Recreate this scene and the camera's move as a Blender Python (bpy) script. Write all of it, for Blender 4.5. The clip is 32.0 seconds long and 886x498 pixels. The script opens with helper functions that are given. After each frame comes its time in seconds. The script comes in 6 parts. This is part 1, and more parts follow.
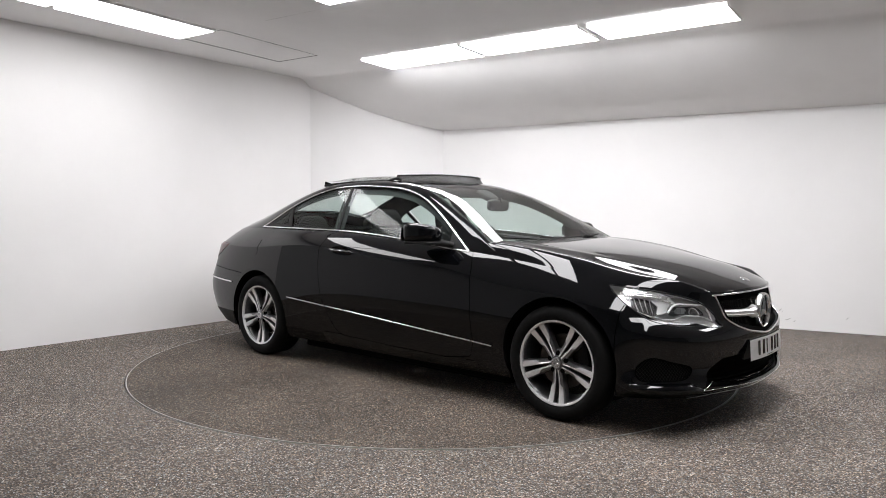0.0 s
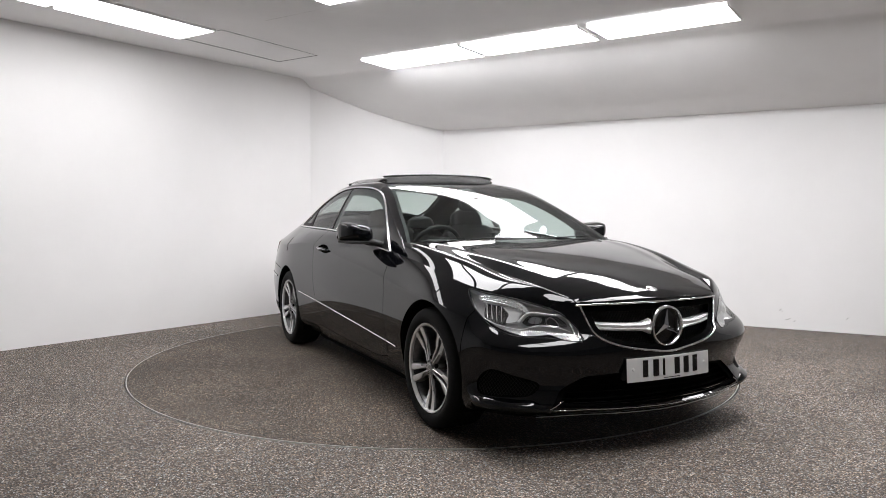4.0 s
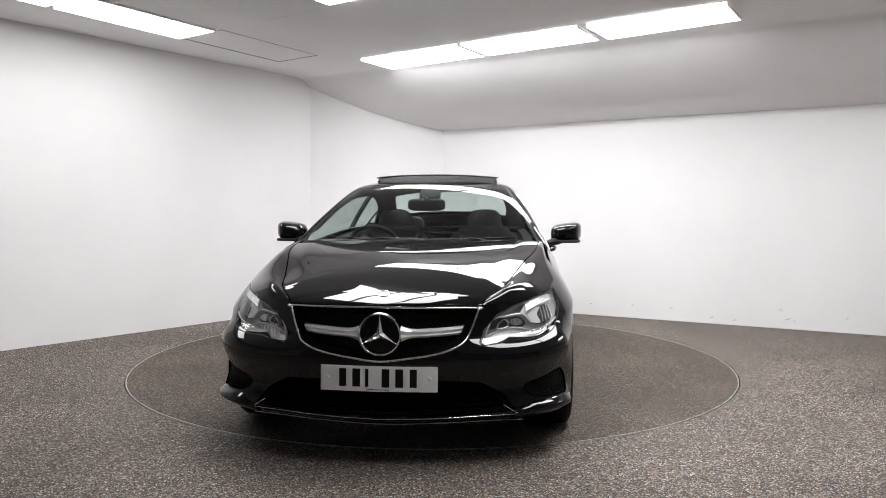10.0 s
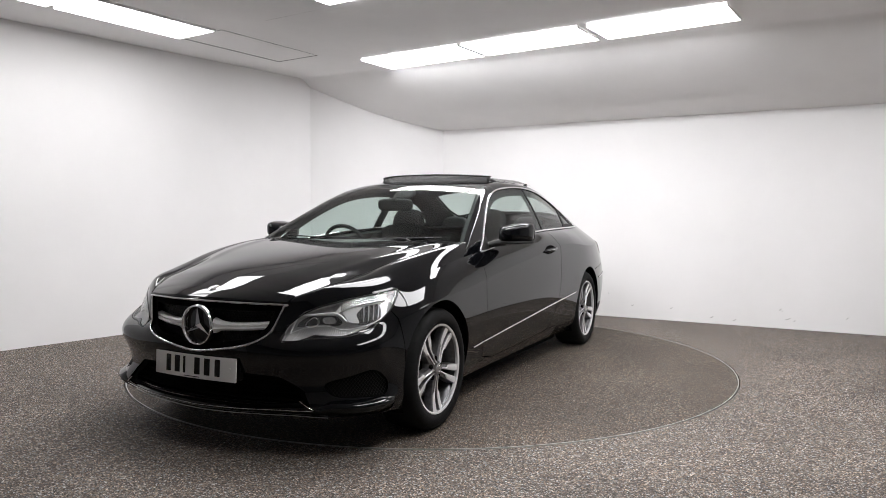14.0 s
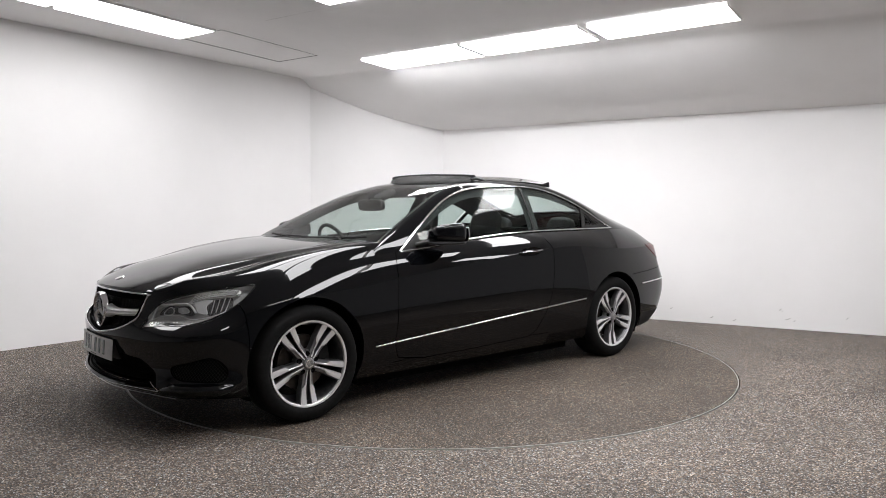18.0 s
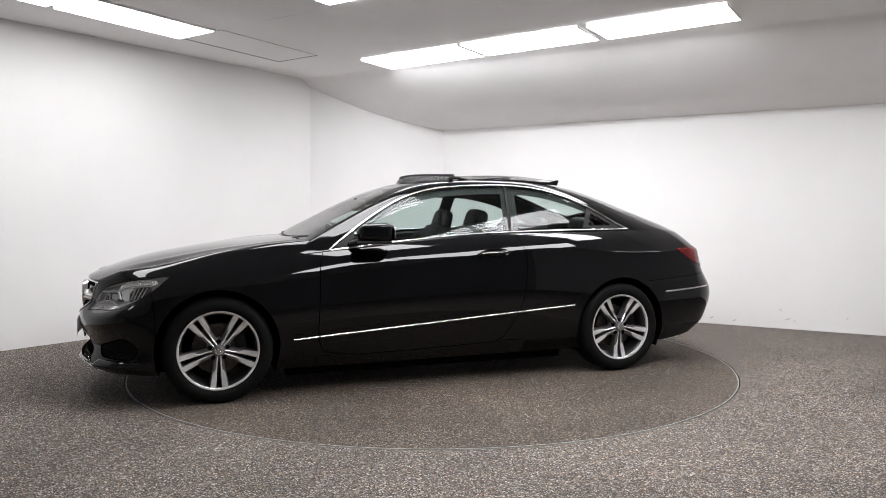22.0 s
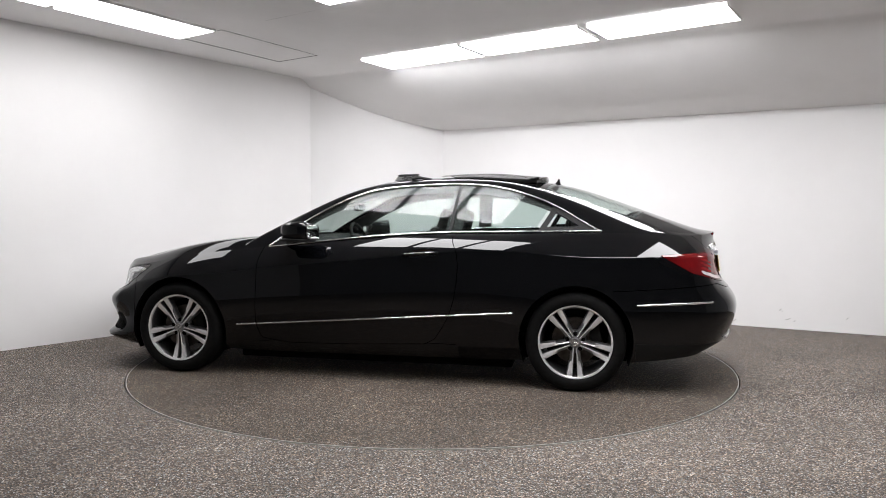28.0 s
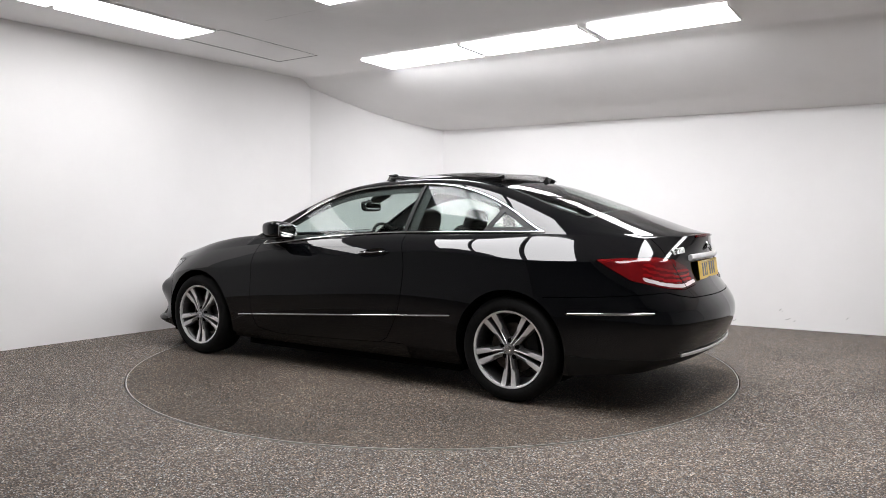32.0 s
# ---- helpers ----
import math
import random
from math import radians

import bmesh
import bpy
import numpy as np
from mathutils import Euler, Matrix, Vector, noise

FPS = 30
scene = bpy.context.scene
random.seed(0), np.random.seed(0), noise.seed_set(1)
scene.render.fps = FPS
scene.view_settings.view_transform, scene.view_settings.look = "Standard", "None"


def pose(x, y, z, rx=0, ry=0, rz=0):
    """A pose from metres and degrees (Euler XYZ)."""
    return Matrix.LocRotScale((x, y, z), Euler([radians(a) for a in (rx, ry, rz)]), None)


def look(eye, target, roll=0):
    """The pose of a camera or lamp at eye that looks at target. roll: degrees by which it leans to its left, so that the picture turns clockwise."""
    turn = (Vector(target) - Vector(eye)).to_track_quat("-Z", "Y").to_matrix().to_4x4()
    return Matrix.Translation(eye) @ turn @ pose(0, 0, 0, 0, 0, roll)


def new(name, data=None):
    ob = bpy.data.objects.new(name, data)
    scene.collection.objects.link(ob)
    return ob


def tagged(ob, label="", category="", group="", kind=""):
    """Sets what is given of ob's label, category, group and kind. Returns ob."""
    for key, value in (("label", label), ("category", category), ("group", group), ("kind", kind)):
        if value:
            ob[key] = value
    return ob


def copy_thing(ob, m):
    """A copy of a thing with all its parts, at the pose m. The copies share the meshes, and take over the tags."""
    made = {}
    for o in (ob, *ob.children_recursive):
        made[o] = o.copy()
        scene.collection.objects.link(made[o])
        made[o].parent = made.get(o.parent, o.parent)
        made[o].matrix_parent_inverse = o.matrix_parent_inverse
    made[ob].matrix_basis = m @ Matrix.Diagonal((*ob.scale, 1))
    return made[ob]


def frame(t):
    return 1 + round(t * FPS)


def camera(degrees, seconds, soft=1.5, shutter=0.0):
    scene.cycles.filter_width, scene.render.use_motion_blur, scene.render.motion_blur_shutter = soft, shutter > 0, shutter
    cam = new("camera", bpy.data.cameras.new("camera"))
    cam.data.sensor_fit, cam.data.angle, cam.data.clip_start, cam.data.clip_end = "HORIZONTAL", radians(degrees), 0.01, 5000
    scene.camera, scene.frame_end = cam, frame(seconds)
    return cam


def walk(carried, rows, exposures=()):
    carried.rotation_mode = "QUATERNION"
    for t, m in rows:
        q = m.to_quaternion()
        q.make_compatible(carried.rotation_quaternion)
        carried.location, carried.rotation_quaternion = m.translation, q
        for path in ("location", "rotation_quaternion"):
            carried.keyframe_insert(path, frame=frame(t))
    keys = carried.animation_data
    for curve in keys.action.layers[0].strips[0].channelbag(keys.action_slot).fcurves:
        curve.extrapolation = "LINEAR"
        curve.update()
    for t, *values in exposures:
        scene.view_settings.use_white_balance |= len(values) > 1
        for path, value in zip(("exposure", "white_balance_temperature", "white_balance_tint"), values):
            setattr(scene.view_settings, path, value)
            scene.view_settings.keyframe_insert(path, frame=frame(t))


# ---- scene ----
# ---- camera: stands still before the turntable ----
cam = camera(63.82, 32.0, soft=0.9)
EYE = (0.0, -5.5586, 1.1167)
AIM = (0.01239, -4.5599, 1.0687)
walk(cam, [(0.0, look(EYE, AIM, 0.175)), (32.0, look(EYE, AIM, 0.175))])


def heading(t):
    """Degrees by which the turntable has turned; 0 has the car's nose towards the camera."""
    s = (t - 16) / 16
    return -48.11 + 5.3384 * t - 1.32 * (s * s - 1) - 0.70 * (s ** 3 - s)


# ---- light: ceiling panels only, one of them added out of view, and a faint grey world behind the closed room ----
scene.view_settings.exposure = 0.0
world = bpy.data.worlds.new("studio_world")
scene.world = world
world.use_nodes = True
world.node_tree.nodes["Background"].inputs["Color"].default_value = (0.5, 0.5, 0.5, 1)
world.node_tree.nodes["Background"].inputs["Strength"].default_value = 0.02
PANEL_GLOW = 16.3


# ---- materials ----
def principled(name, color, rough=0.5, metal=0.0, coat=0.0, spec=0.5):
    m = bpy.data.materials.new(name)
    m.use_nodes = True
    b = m.node_tree.nodes["Principled BSDF"]
    b.inputs["Base Color"].default_value = (*color, 1)
    b.inputs["Roughness"].default_value = rough
    b.inputs["Metallic"].default_value = metal
    b.inputs["Specular IOR Level"].default_value = spec
    b.inputs["Coat Weight"].default_value = coat
    b.inputs["Coat Roughness"].default_value = 0.01
    return m, m.node_tree.nodes, m.node_tree.links, b


def noisy(m, n, l, b, c1, c2, scale, detail=6, spread=(0.35, 0.65), slot="Base Color", rough=0.6):
    """Noise in object space between two values, into a slot of the shader."""
    tc = n.new("ShaderNodeTexCoord")
    no = n.new("ShaderNodeTexNoise")
    no.inputs["Scale"].default_value, no.inputs["Detail"].default_value = scale, detail
    no.inputs["Roughness"].default_value = rough
    ra = n.new("ShaderNodeValToRGB")
    ra.color_ramp.elements[0].position, ra.color_ramp.elements[1].position = spread
    ra.color_ramp.elements[0].color = (*c1, 1) if slot == "Base Color" else (c1, c1, c1, 1)
    ra.color_ramp.elements[1].color = (*c2, 1) if slot == "Base Color" else (c2, c2, c2, 1)
    l.new(tc.outputs["Object"], no.inputs["Vector"])
    l.new(no.outputs["Fac"], ra.inputs["Fac"])
    l.new(ra.outputs["Color"], b.inputs[slot])
    return tc, no, ra


def bumped(n, l, b, tc, scale, strength, distance, detail=4):
    no = n.new("ShaderNodeTexNoise")
    no.inputs["Scale"].default_value, no.inputs["Detail"].default_value = scale, detail
    bu = n.new("ShaderNodeBump")
    bu.inputs["Strength"].default_value, bu.inputs["Distance"].default_value = strength, distance
    l.new(tc.outputs["Object"], no.inputs["Vector"])
    l.new(no.outputs["Fac"], bu.inputs["Height"])
    l.new(bu.outputs["Normal"], b.inputs["Normal"])


def grained(name, c1, c2, rough, scale, metal=0.0, bump=0.0, bscale=200.0, spec=0.5):
    m, n, l, b = principled(name, c1, rough, metal, 0.0, spec)
    tc, _, _ = noisy(m, n, l, b, c1, c2, scale)
    if bump:
        bumped(n, l, b, tc, bscale, bump, 0.002)
    return m


def floor_material(name, dark, mid, light, stain):
    """Resin-bound aggregate: small stones of several shades and hues, sparse pale chips, stains at a larger scale."""
    m, n, l, b = principled(name, mid, 0.72, 0, 0, 0.3)
    tc = n.new("ShaderNodeTexCoord")
    vo = n.new("ShaderNodeTexVoronoi")
    vo.inputs["Scale"].default_value = 185
    sep = n.new("ShaderNodeSeparateColor")
    ra = n.new("ShaderNodeValToRGB")
    e = ra.color_ramp.elements
    e[0].position, e[0].color = 0.0, (*dark, 1)
    e[1].position, e[1].color = 1.0, (*light, 1)
    for p, c in ((0.28, [0.42 * u for u in mid]), (0.55, mid), (0.80, [1.8 * u for u in mid]), (0.92, [0.55 * u for u in light])):
        k = e.new(p)
        k.color = (*c, 1)
    # hue of each stone: rusty brown to blue grey
    hue = n.new("ShaderNodeValToRGB")
    h = hue.color_ramp.elements
    h[0].position, h[0].color = 0.0, (1.22, 0.98, 0.78, 1)
    h[1].position, h[1].color = 1.0, (0.84, 1.0, 1.17, 1)
    k = h.new(0.55)
    k.color = (1.0, 1.0, 1.0, 1)
    tint = n.new("ShaderNodeVectorMath")
    tint.operation = "MULTIPLY"
    big = n.new("ShaderNodeTexNoise")
    big.inputs["Scale"].default_value, big.inputs["Detail"].default_value = 1.1, 8
    bigr = n.new("ShaderNodeMapRange")
    bigr.inputs["From Min"].default_value, bigr.inputs["From Max"].default_value = 0.3, 0.7
    bigr.inputs["To Min"].default_value, bigr.inputs["To Max"].default_value = stain, 1.12
    mid_n = n.new("ShaderNodeTexNoise")
    mid_n.inputs["Scale"].default_value, mid_n.inputs["Detail"].default_value = 48, 6
    mid_n.inputs["Roughness"].default_value = 0.75
    midr = n.new("ShaderNodeMapRange")
    midr.inputs["From Min"].default_value, midr.inputs["From Max"].default_value = 0.33, 0.67
    midr.inputs["To Min"].default_value, midr.inputs["To Max"].default_value = 0.62, 1.38
    mul = n.new("ShaderNodeMath")
    mul.operation = "MULTIPLY"
    vm = n.new("ShaderNodeVectorMath")
    vm.operation = "SCALE"
    bu = n.new("ShaderNodeBump")
    bu.inputs["Strength"].default_value, bu.inputs["Distance"].default_value = 0.4, 0.003
    for t in (vo, big, mid_n):
        l.new(tc.outputs["Object"], t.inputs["Vector"])
    l.new(vo.outputs["Color"], sep.inputs["Color"])
    l.new(sep.outputs["Red"], ra.inputs["Fac"])
    l.new(sep.outputs["Green"], hue.inputs["Fac"])
    l.new(ra.outputs["Color"], tint.inputs[0])
    l.new(hue.outputs["Color"], tint.inputs[1])
    l.new(big.outputs["Fac"], bigr.inputs["Value"])
    l.new(mid_n.outputs["Fac"], midr.inputs["Value"])
    l.new(bigr.outputs["Result"], mul.inputs[0])
    l.new(midr.outputs["Result"], mul.inputs[1])
    l.new(tint.outputs["Vector"], vm.inputs[0])
    l.new(mul.outputs["Value"], vm.inputs["Scale"])
    l.new(vm.outputs["Vector"], b.inputs["Base Color"])
    l.new(vo.outputs["Distance"], bu.inputs["Height"])
    l.new(bu.outputs["Normal"], b.inputs["Normal"])
    return m


def wall_material(name, c, patch=0.93):
    """Painted plaster with faint roller patches."""
    m, n, l, b = principled(name, c, 0.7, 0, 0, 0.25)
    tc, no, ra = noisy(m, n, l, b, [patch * v for v in c], c, 0.9, 7, (0.25, 0.6))
    bumped(n, l, b, tc, 160, 0.08, 0.002)
    return m


def glass_material(name, tint, gloss=0.038):
    """A pane: tinted clear sheet with a gloss that rises towards grazing angles."""
    m = bpy.data.materials.new(name)
    m.use_nodes = True
    n, l = m.node_tree.nodes, m.node_tree.links
    n.remove(n["Principled BSDF"])
    tr, gl, mx, lw, po, ma = (n.new("ShaderNode" + k) for k in ("BsdfTransparent", "BsdfGlossy", "MixShader", "LayerWeight", "Math", "MapRange"))
    tr.inputs["Color"].default_value = (*tint, 1)
    gl.inputs["Roughness"].default_value = 0.0
    lw.inputs["Blend"].default_value = 0.5
    po.operation = "POWER"
    po.inputs[1].default_value = 5.0
    ma.inputs["To Min"].default_value, ma.inputs["To Max"].default_value = gloss, 1.0
    l.new(lw.outputs["Facing"], po.inputs[0])
    l.new(po.outputs["Value"], ma.inputs["Value"])
    l.new(ma.outputs["Result"], mx.inputs["Fac"])
    l.new(tr.outputs["BSDF"], mx.inputs[1])
    l.new(gl.outputs["BSDF"], mx.inputs[2])
    l.new(mx.outputs["Shader"], n["Material Output"].inputs["Surface"])
    return m


def glow_material(name, c, strength):
    m = bpy.data.materials.new(name)
    m.use_nodes = True
    n, l = m.node_tree.nodes, m.node_tree.links
    n.remove(n["Principled BSDF"])
    e = n.new("ShaderNodeEmission")
    e.inputs["Color"].default_value, e.inputs["Strength"].default_value = (*c, 1), strength
    l.new(e.outputs["Emission"], n["Material Output"].inputs["Surface"])
    return m


def paint_material():
    """Black gloss paint under clear coat, with faint dust in the gloss."""
    m, n, l, b = principled("black_paint", (0.0020, 0.0022, 0.0028), 0.0, 0, 0.0, 0.41)
    tc, no, ra = noisy(m, n, l, b, 0.0, 0.012, 3.0, 8, (0.5, 0.9), "Roughness")
    return m


M_WALL = wall_material("white_wall_paint", (0.885, 0.875, 0.872), 0.95)
M_CEIL = wall_material("ceiling_paint", (0.935, 0.925, 0.922))
# tones of the unseen walls, chosen for what the car paint mirrors
M_BACK = wall_material("unseen_rear_wall_grey", (0.225, 0.228, 0.235))
M_SIDE = wall_material("unseen_side_wall_grey", (0.50, 0.50, 0.505))
M_FLOOR = floor_material("floor_aggregate", (0.020, 0.0175, 0.0150), (0.118, 0.0990, 0.0835), (0.62, 0.590, 0.550), 0.72)
M_DISC = floor_material("turntable_aggregate", (0.013, 0.0108, 0.0086), (0.080, 0.0640, 0.0505), (0.44, 0.390, 0.335), 0.58)
M_RIM = grained("worn_steel", (0.40, 0.40, 0.39), (0.58, 0.57, 0.56), 0.45, 9.0, 0.6)
M_GLOW = glow_material("light_diffuser", (1.0, 0.99, 1.01), PANEL_GLOW)
# left column at reduced strength, so the left wall does not burn out
M_GLOWDIM = glow_material("dimmed_light_diffuser", (1.0, 0.985, 0.995), PANEL_GLOW * 0.54)
M_TRAY = principled("white_enamel", (0.8, 0.8, 0.79), 0.4)[0]
M_SCUFF = principled("scuff_grey", (0.44, 0.43, 0.42), 0.8)[0]
M_SCRATCH = grained("worn_pale_resin", (0.16, 0.15, 0.14), (0.34, 0.32, 0.30), 0.7, 60.0)
M_SEAM = principled("dark_seam", (0.08, 0.08, 0.08), 0.7)[0]
M_SEAMLIGHT = principled("faint_seam", (0.5, 0.49, 0.48), 0.7)[0]
M_PAINT = paint_material()
M_CHROME = grained("bright_trim", (0.78, 0.78, 0.79), (0.86, 0.86, 0.87), 0.09, 40.0, 1.0)
M_SATIN = grained("satin_silver", (0.60, 0.60, 0.61), (0.70, 0.70, 0.71), 0.28, 60.0, 1.0)
M_ALLOY = grained("machined_alloy", (0.84, 0.84, 0.845), (0.95, 0.95, 0.955), 0.22, 90.0, 0.5)
M_GREYALLOY = grained("grey_alloy_lacquer", (0.17, 0.17, 0.174), (0.23, 0.23, 0.235), 0.30, 60.0, 0.8)
# grey alloy again, darkened in colour for the shade behind the spokes
M_BARREL = grained("shaded_wheel_barrel", (0.075, 0.075, 0.077), (0.11, 0.11, 0.113), 0.32, 60.0, 0.8)
M_TYRE = grained("tyre_rubber", (0.004, 0.004, 0.004), (0.007, 0.007, 0.007), 0.7, 50.0, 0, 0.3, 300.0, 0.15)
M_BLACK = grained("black_plastic", (0.006, 0.006, 0.006), (0.010, 0.010, 0.010), 0.5, 120.0, 0, 0.1, 200.0, 0.25)
M_GLOSSBLACK = principled("gloss_black_trim", (0.006, 0.006, 0.006), 0.06)[0]
M_CAVITY = principled("underbody_black", (0.003, 0.003, 0.003), 0.9, 0, 0, 0.05)[0]
M_LEATHER = grained("black_leather", (0.004, 0.004, 0.0042), (0.007, 0.007, 0.0072), 0.55, 30.0, 0, 0.12, 120.0, 0.2)
M_DASH = grained("dashboard_plastic", (0.012, 0.012, 0.012), (0.018, 0.018, 0.018), 0.7, 80.0, 0, 0.2, 250.0, 0.25)
M_LINER = grained("dark_headliner", (0.03, 0.03, 0.03), (0.045, 0.045, 0.045), 0.9, 100.0)
M_GLASS = glass_material("tinted_glass", (0.71, 0.79, 0.765))
M_SCREEN = glass_material("windscreen_glass", (0.78, 0.85, 0.825))
M_CLEAR = glass_material("lamp_cover", (0.96, 0.97, 0.97), 0.05)
M_WHITE = principled("white_plate", (0.78, 0.78, 0.77), 0.35)[0]
M_YELLOW = principled("yellow_plate", (0.78, 0.50, 0.03), 0.35)[0]
M_DISCMETAL = grained("brake_iron", (0.05, 0.042, 0.037), (0.09, 0.078, 0.07), 0.4, 30.0, 0.8)


# ---- mesh helpers ----
def mesh_of(name, verts, faces, normals=None):
    me = bpy.data.meshes.new(name)
    me.from_pydata([tuple(v) for v in verts], [], faces)
    me.polygons.foreach_set("use_smooth", [True] * len(me.polygons))
    me.update()
    if normals is not None:
        me.normals_split_custom_set_from_vertices([tuple(v) for v in normals])
    return me


def put(name, me, material, parent=None, label=""):
    ob = new(name, me)
    if material and not me.materials:
        me.materials.append(material)
    ob.parent = parent
    if label:
        ob["label"] = label
    return ob


def part(name, bm, material, parent=None, label="", smooth=40):
    """Links a bmesh as one mesh object; edges sharper than smooth degrees stay sharp."""
    bmesh.ops.recalc_face_normals(bm, faces=bm.faces)
    for e in bm.edges:
        e.smooth = len(e.link_faces) != 2 or e.calc_face_angle(0) < radians(smooth)
    for f in bm.faces:
        f.smooth = True
    me = bpy.data.meshes.new(name)
    bm.to_mesh(me)
    bm.free()
    return put(name, me, material, parent, label)


def spline(ts, vs):
    """Natural cubic spline through vs (n or n x k) at ts; returns a function of an array."""
    ts, vs = np.asarray(ts, float), np.asarray(vs, float)
    flat = vs.ndim == 1
    v = vs[:, None] if flat else vs
    n, h = len(ts), np.diff(ts)
    A, r = np.eye(n), np.zeros_like(v)
    for i in range(1, n - 1):
        A[i, i - 1:i + 2] = h[i - 1], 2 * (h[i - 1] + h[i]), h[i]
        r[i] = 6 * ((v[i + 1] - v[i]) / h[i] - (v[i] - v[i - 1]) / h[i - 1])
    m = np.linalg.solve(A, r)

    def f(t):
        t = np.clip(np.asarray(t, float), ts[0], ts[-1])
        i = np.clip(np.searchsorted(ts, t, "right") - 1, 0, n - 2)
        a, b, hh = (ts[i + 1] - t)[..., None], (t - ts[i])[..., None], h[i][..., None]
        out = (m[i] * a ** 3 + m[i + 1] * b ** 3) / (6 * hh) + (v[i] / hh - m[i] * hh / 6) * a + (v[i + 1] / hh - m[i + 1] * hh / 6) * b
        return out[..., 0] if flat else out
    return f


def along(pts):
    """Spline of x over falling x: rows (x, value...)."""
    p = np.array(sorted(pts))
    return spline(p[:, 0], p[:, 1] if p.shape[1] == 2 else p[:, 1:])


def box_bm(sx, sy, sz, bevel=0.0, seg=2, at=(0, 0, 0), rot=None):
    bm = bmesh.new()
    bmesh.ops.create_cube(bm, size=1)
    bmesh.ops.scale(bm, vec=(sx, sy, sz), verts=bm.verts)
    if bevel:
        bmesh.ops.bevel(bm, geom=bm.edges[:], offset=bevel, segments=seg, affect="EDGES", profile=0.5)
    if rot:
        bmesh.ops.rotate(bm, cent=(0, 0, 0), matrix=Euler([radians(a) for a in rot]).to_matrix(), verts=bm.verts)
    bmesh.ops.translate(bm, vec=at, verts=bm.verts)
    return bm


def lathe_bm(profile, steps=48, axis="y", closed=False):
    """Turns rows (radius, offset along the axis) round the axis."""
    bm = bmesh.new()
    rings = []
    for r, o in profile:
        ring = []
        for i in range(steps):
            a = 2 * math.pi * i / steps
            c, s = r * math.cos(a), r * math.sin(a)
            ring.append(bm.verts.new((c, o, s) if axis == "y" else (c, s, o) if axis == "z" else (o, c, s)))
        rings.append(ring)
    pairs = list(zip(rings, rings[1:])) + ([(rings[-1], rings[0])] if closed else [])
    for p, q in pairs:
        for i in range(steps):
            bm.faces.new((p[i], p[(i + 1) % steps], q[(i + 1) % steps], q[i]))
    return bm


def tube(name, pts, r, material, parent, label="", section=8, flat=1.0, up=(0, 0, 1), closed=False):
    """A swept bar along pts; flat scales the section across 'up'."""
    pts = [Vector(p) for p in pts]
    bm = bmesh.new()
    rings = []
    n = len(pts)
    for i, p in enumerate(pts):
        d = (pts[(i + 1) % n] - pts[i - 1]) if closed else (pts[min(i + 1, n - 1)] - pts[max(i - 1, 0)])
        d.normalize()
        side = d.cross(Vector(up)).normalized()
        top = side.cross(d).normalized()
        ra = r[i] if hasattr(r, "__len__") else r
        rings.append([bm.verts.new(p + side * (ra * math.cos(a) * flat) + top * (ra * math.sin(a)))
                      for a in (2 * math.pi * k / section for k in range(section))])
    pairs = list(zip(rings, rings[1:])) + ([(rings[-1], rings[0])] if closed else [])
    for p, q in pairs:
        for k in range(section):
            bm.faces.new((p[k], p[(k + 1) % section], q[(k + 1) % section], q[k]))
    if not closed:
        bm.faces.new(rings[0])
        bm.faces.new(rings[-1])
    return part(name, bm, material, parent, label, 60)


# ---- the room ----
def prism(name, pts, z0, z1, material, label, kind="structure"):
    bm = bmesh.new()
    lo, hi = [bm.verts.new((x, y, z0)) for x, y in pts], [bm.verts.new((x, y, z1)) for x, y in pts]
    bm.faces.new(lo[::-1])
    bm.faces.new(hi)
    for i in range(len(pts)):
        j = (i + 1) % len(pts)
        bm.faces.new((lo[i], lo[j], hi[j], hi[i]))
    ob = part(name, bm, material)
    return tagged(ob, label, name.split("_")[0], kind=kind)


ROOM = [(0.11, 3.30), (-1.45, 2.83), (-3.60, 0.11), (6.1, -0.09)]
CEIL_Z, SLOPE_Z, DISC_R = 2.68, 2.155, 2.2226
WALLS = (("wall_back", 0, 1), ("wall_left", 1, 2), ("wall_right", 3, 0))
# unseen grey walls, added, curve round behind the camera; tones set for car reflections
REAR = ((-3.60, 0.11), (-4.55, -1.9), (-4.75, -3.9), (-4.0, -5.9), (-2.2, -7.1), (0.0, -7.4), (2.4, -7.0), (4.6, -5.5), (5.85, -3.0), (6.1, -0.09))
RN, RC = Vector((0.4924, 0.8704)), 2.9294
COVE = ((1.36, CEIL_Z), (1.30, 2.671), (1.24, 2.638), (1.165, 2.585), (0.936, 2.469), (0.692, 2.352), (0.442, 2.262), (0.185, 2.197), (0.0, SLOPE_Z))


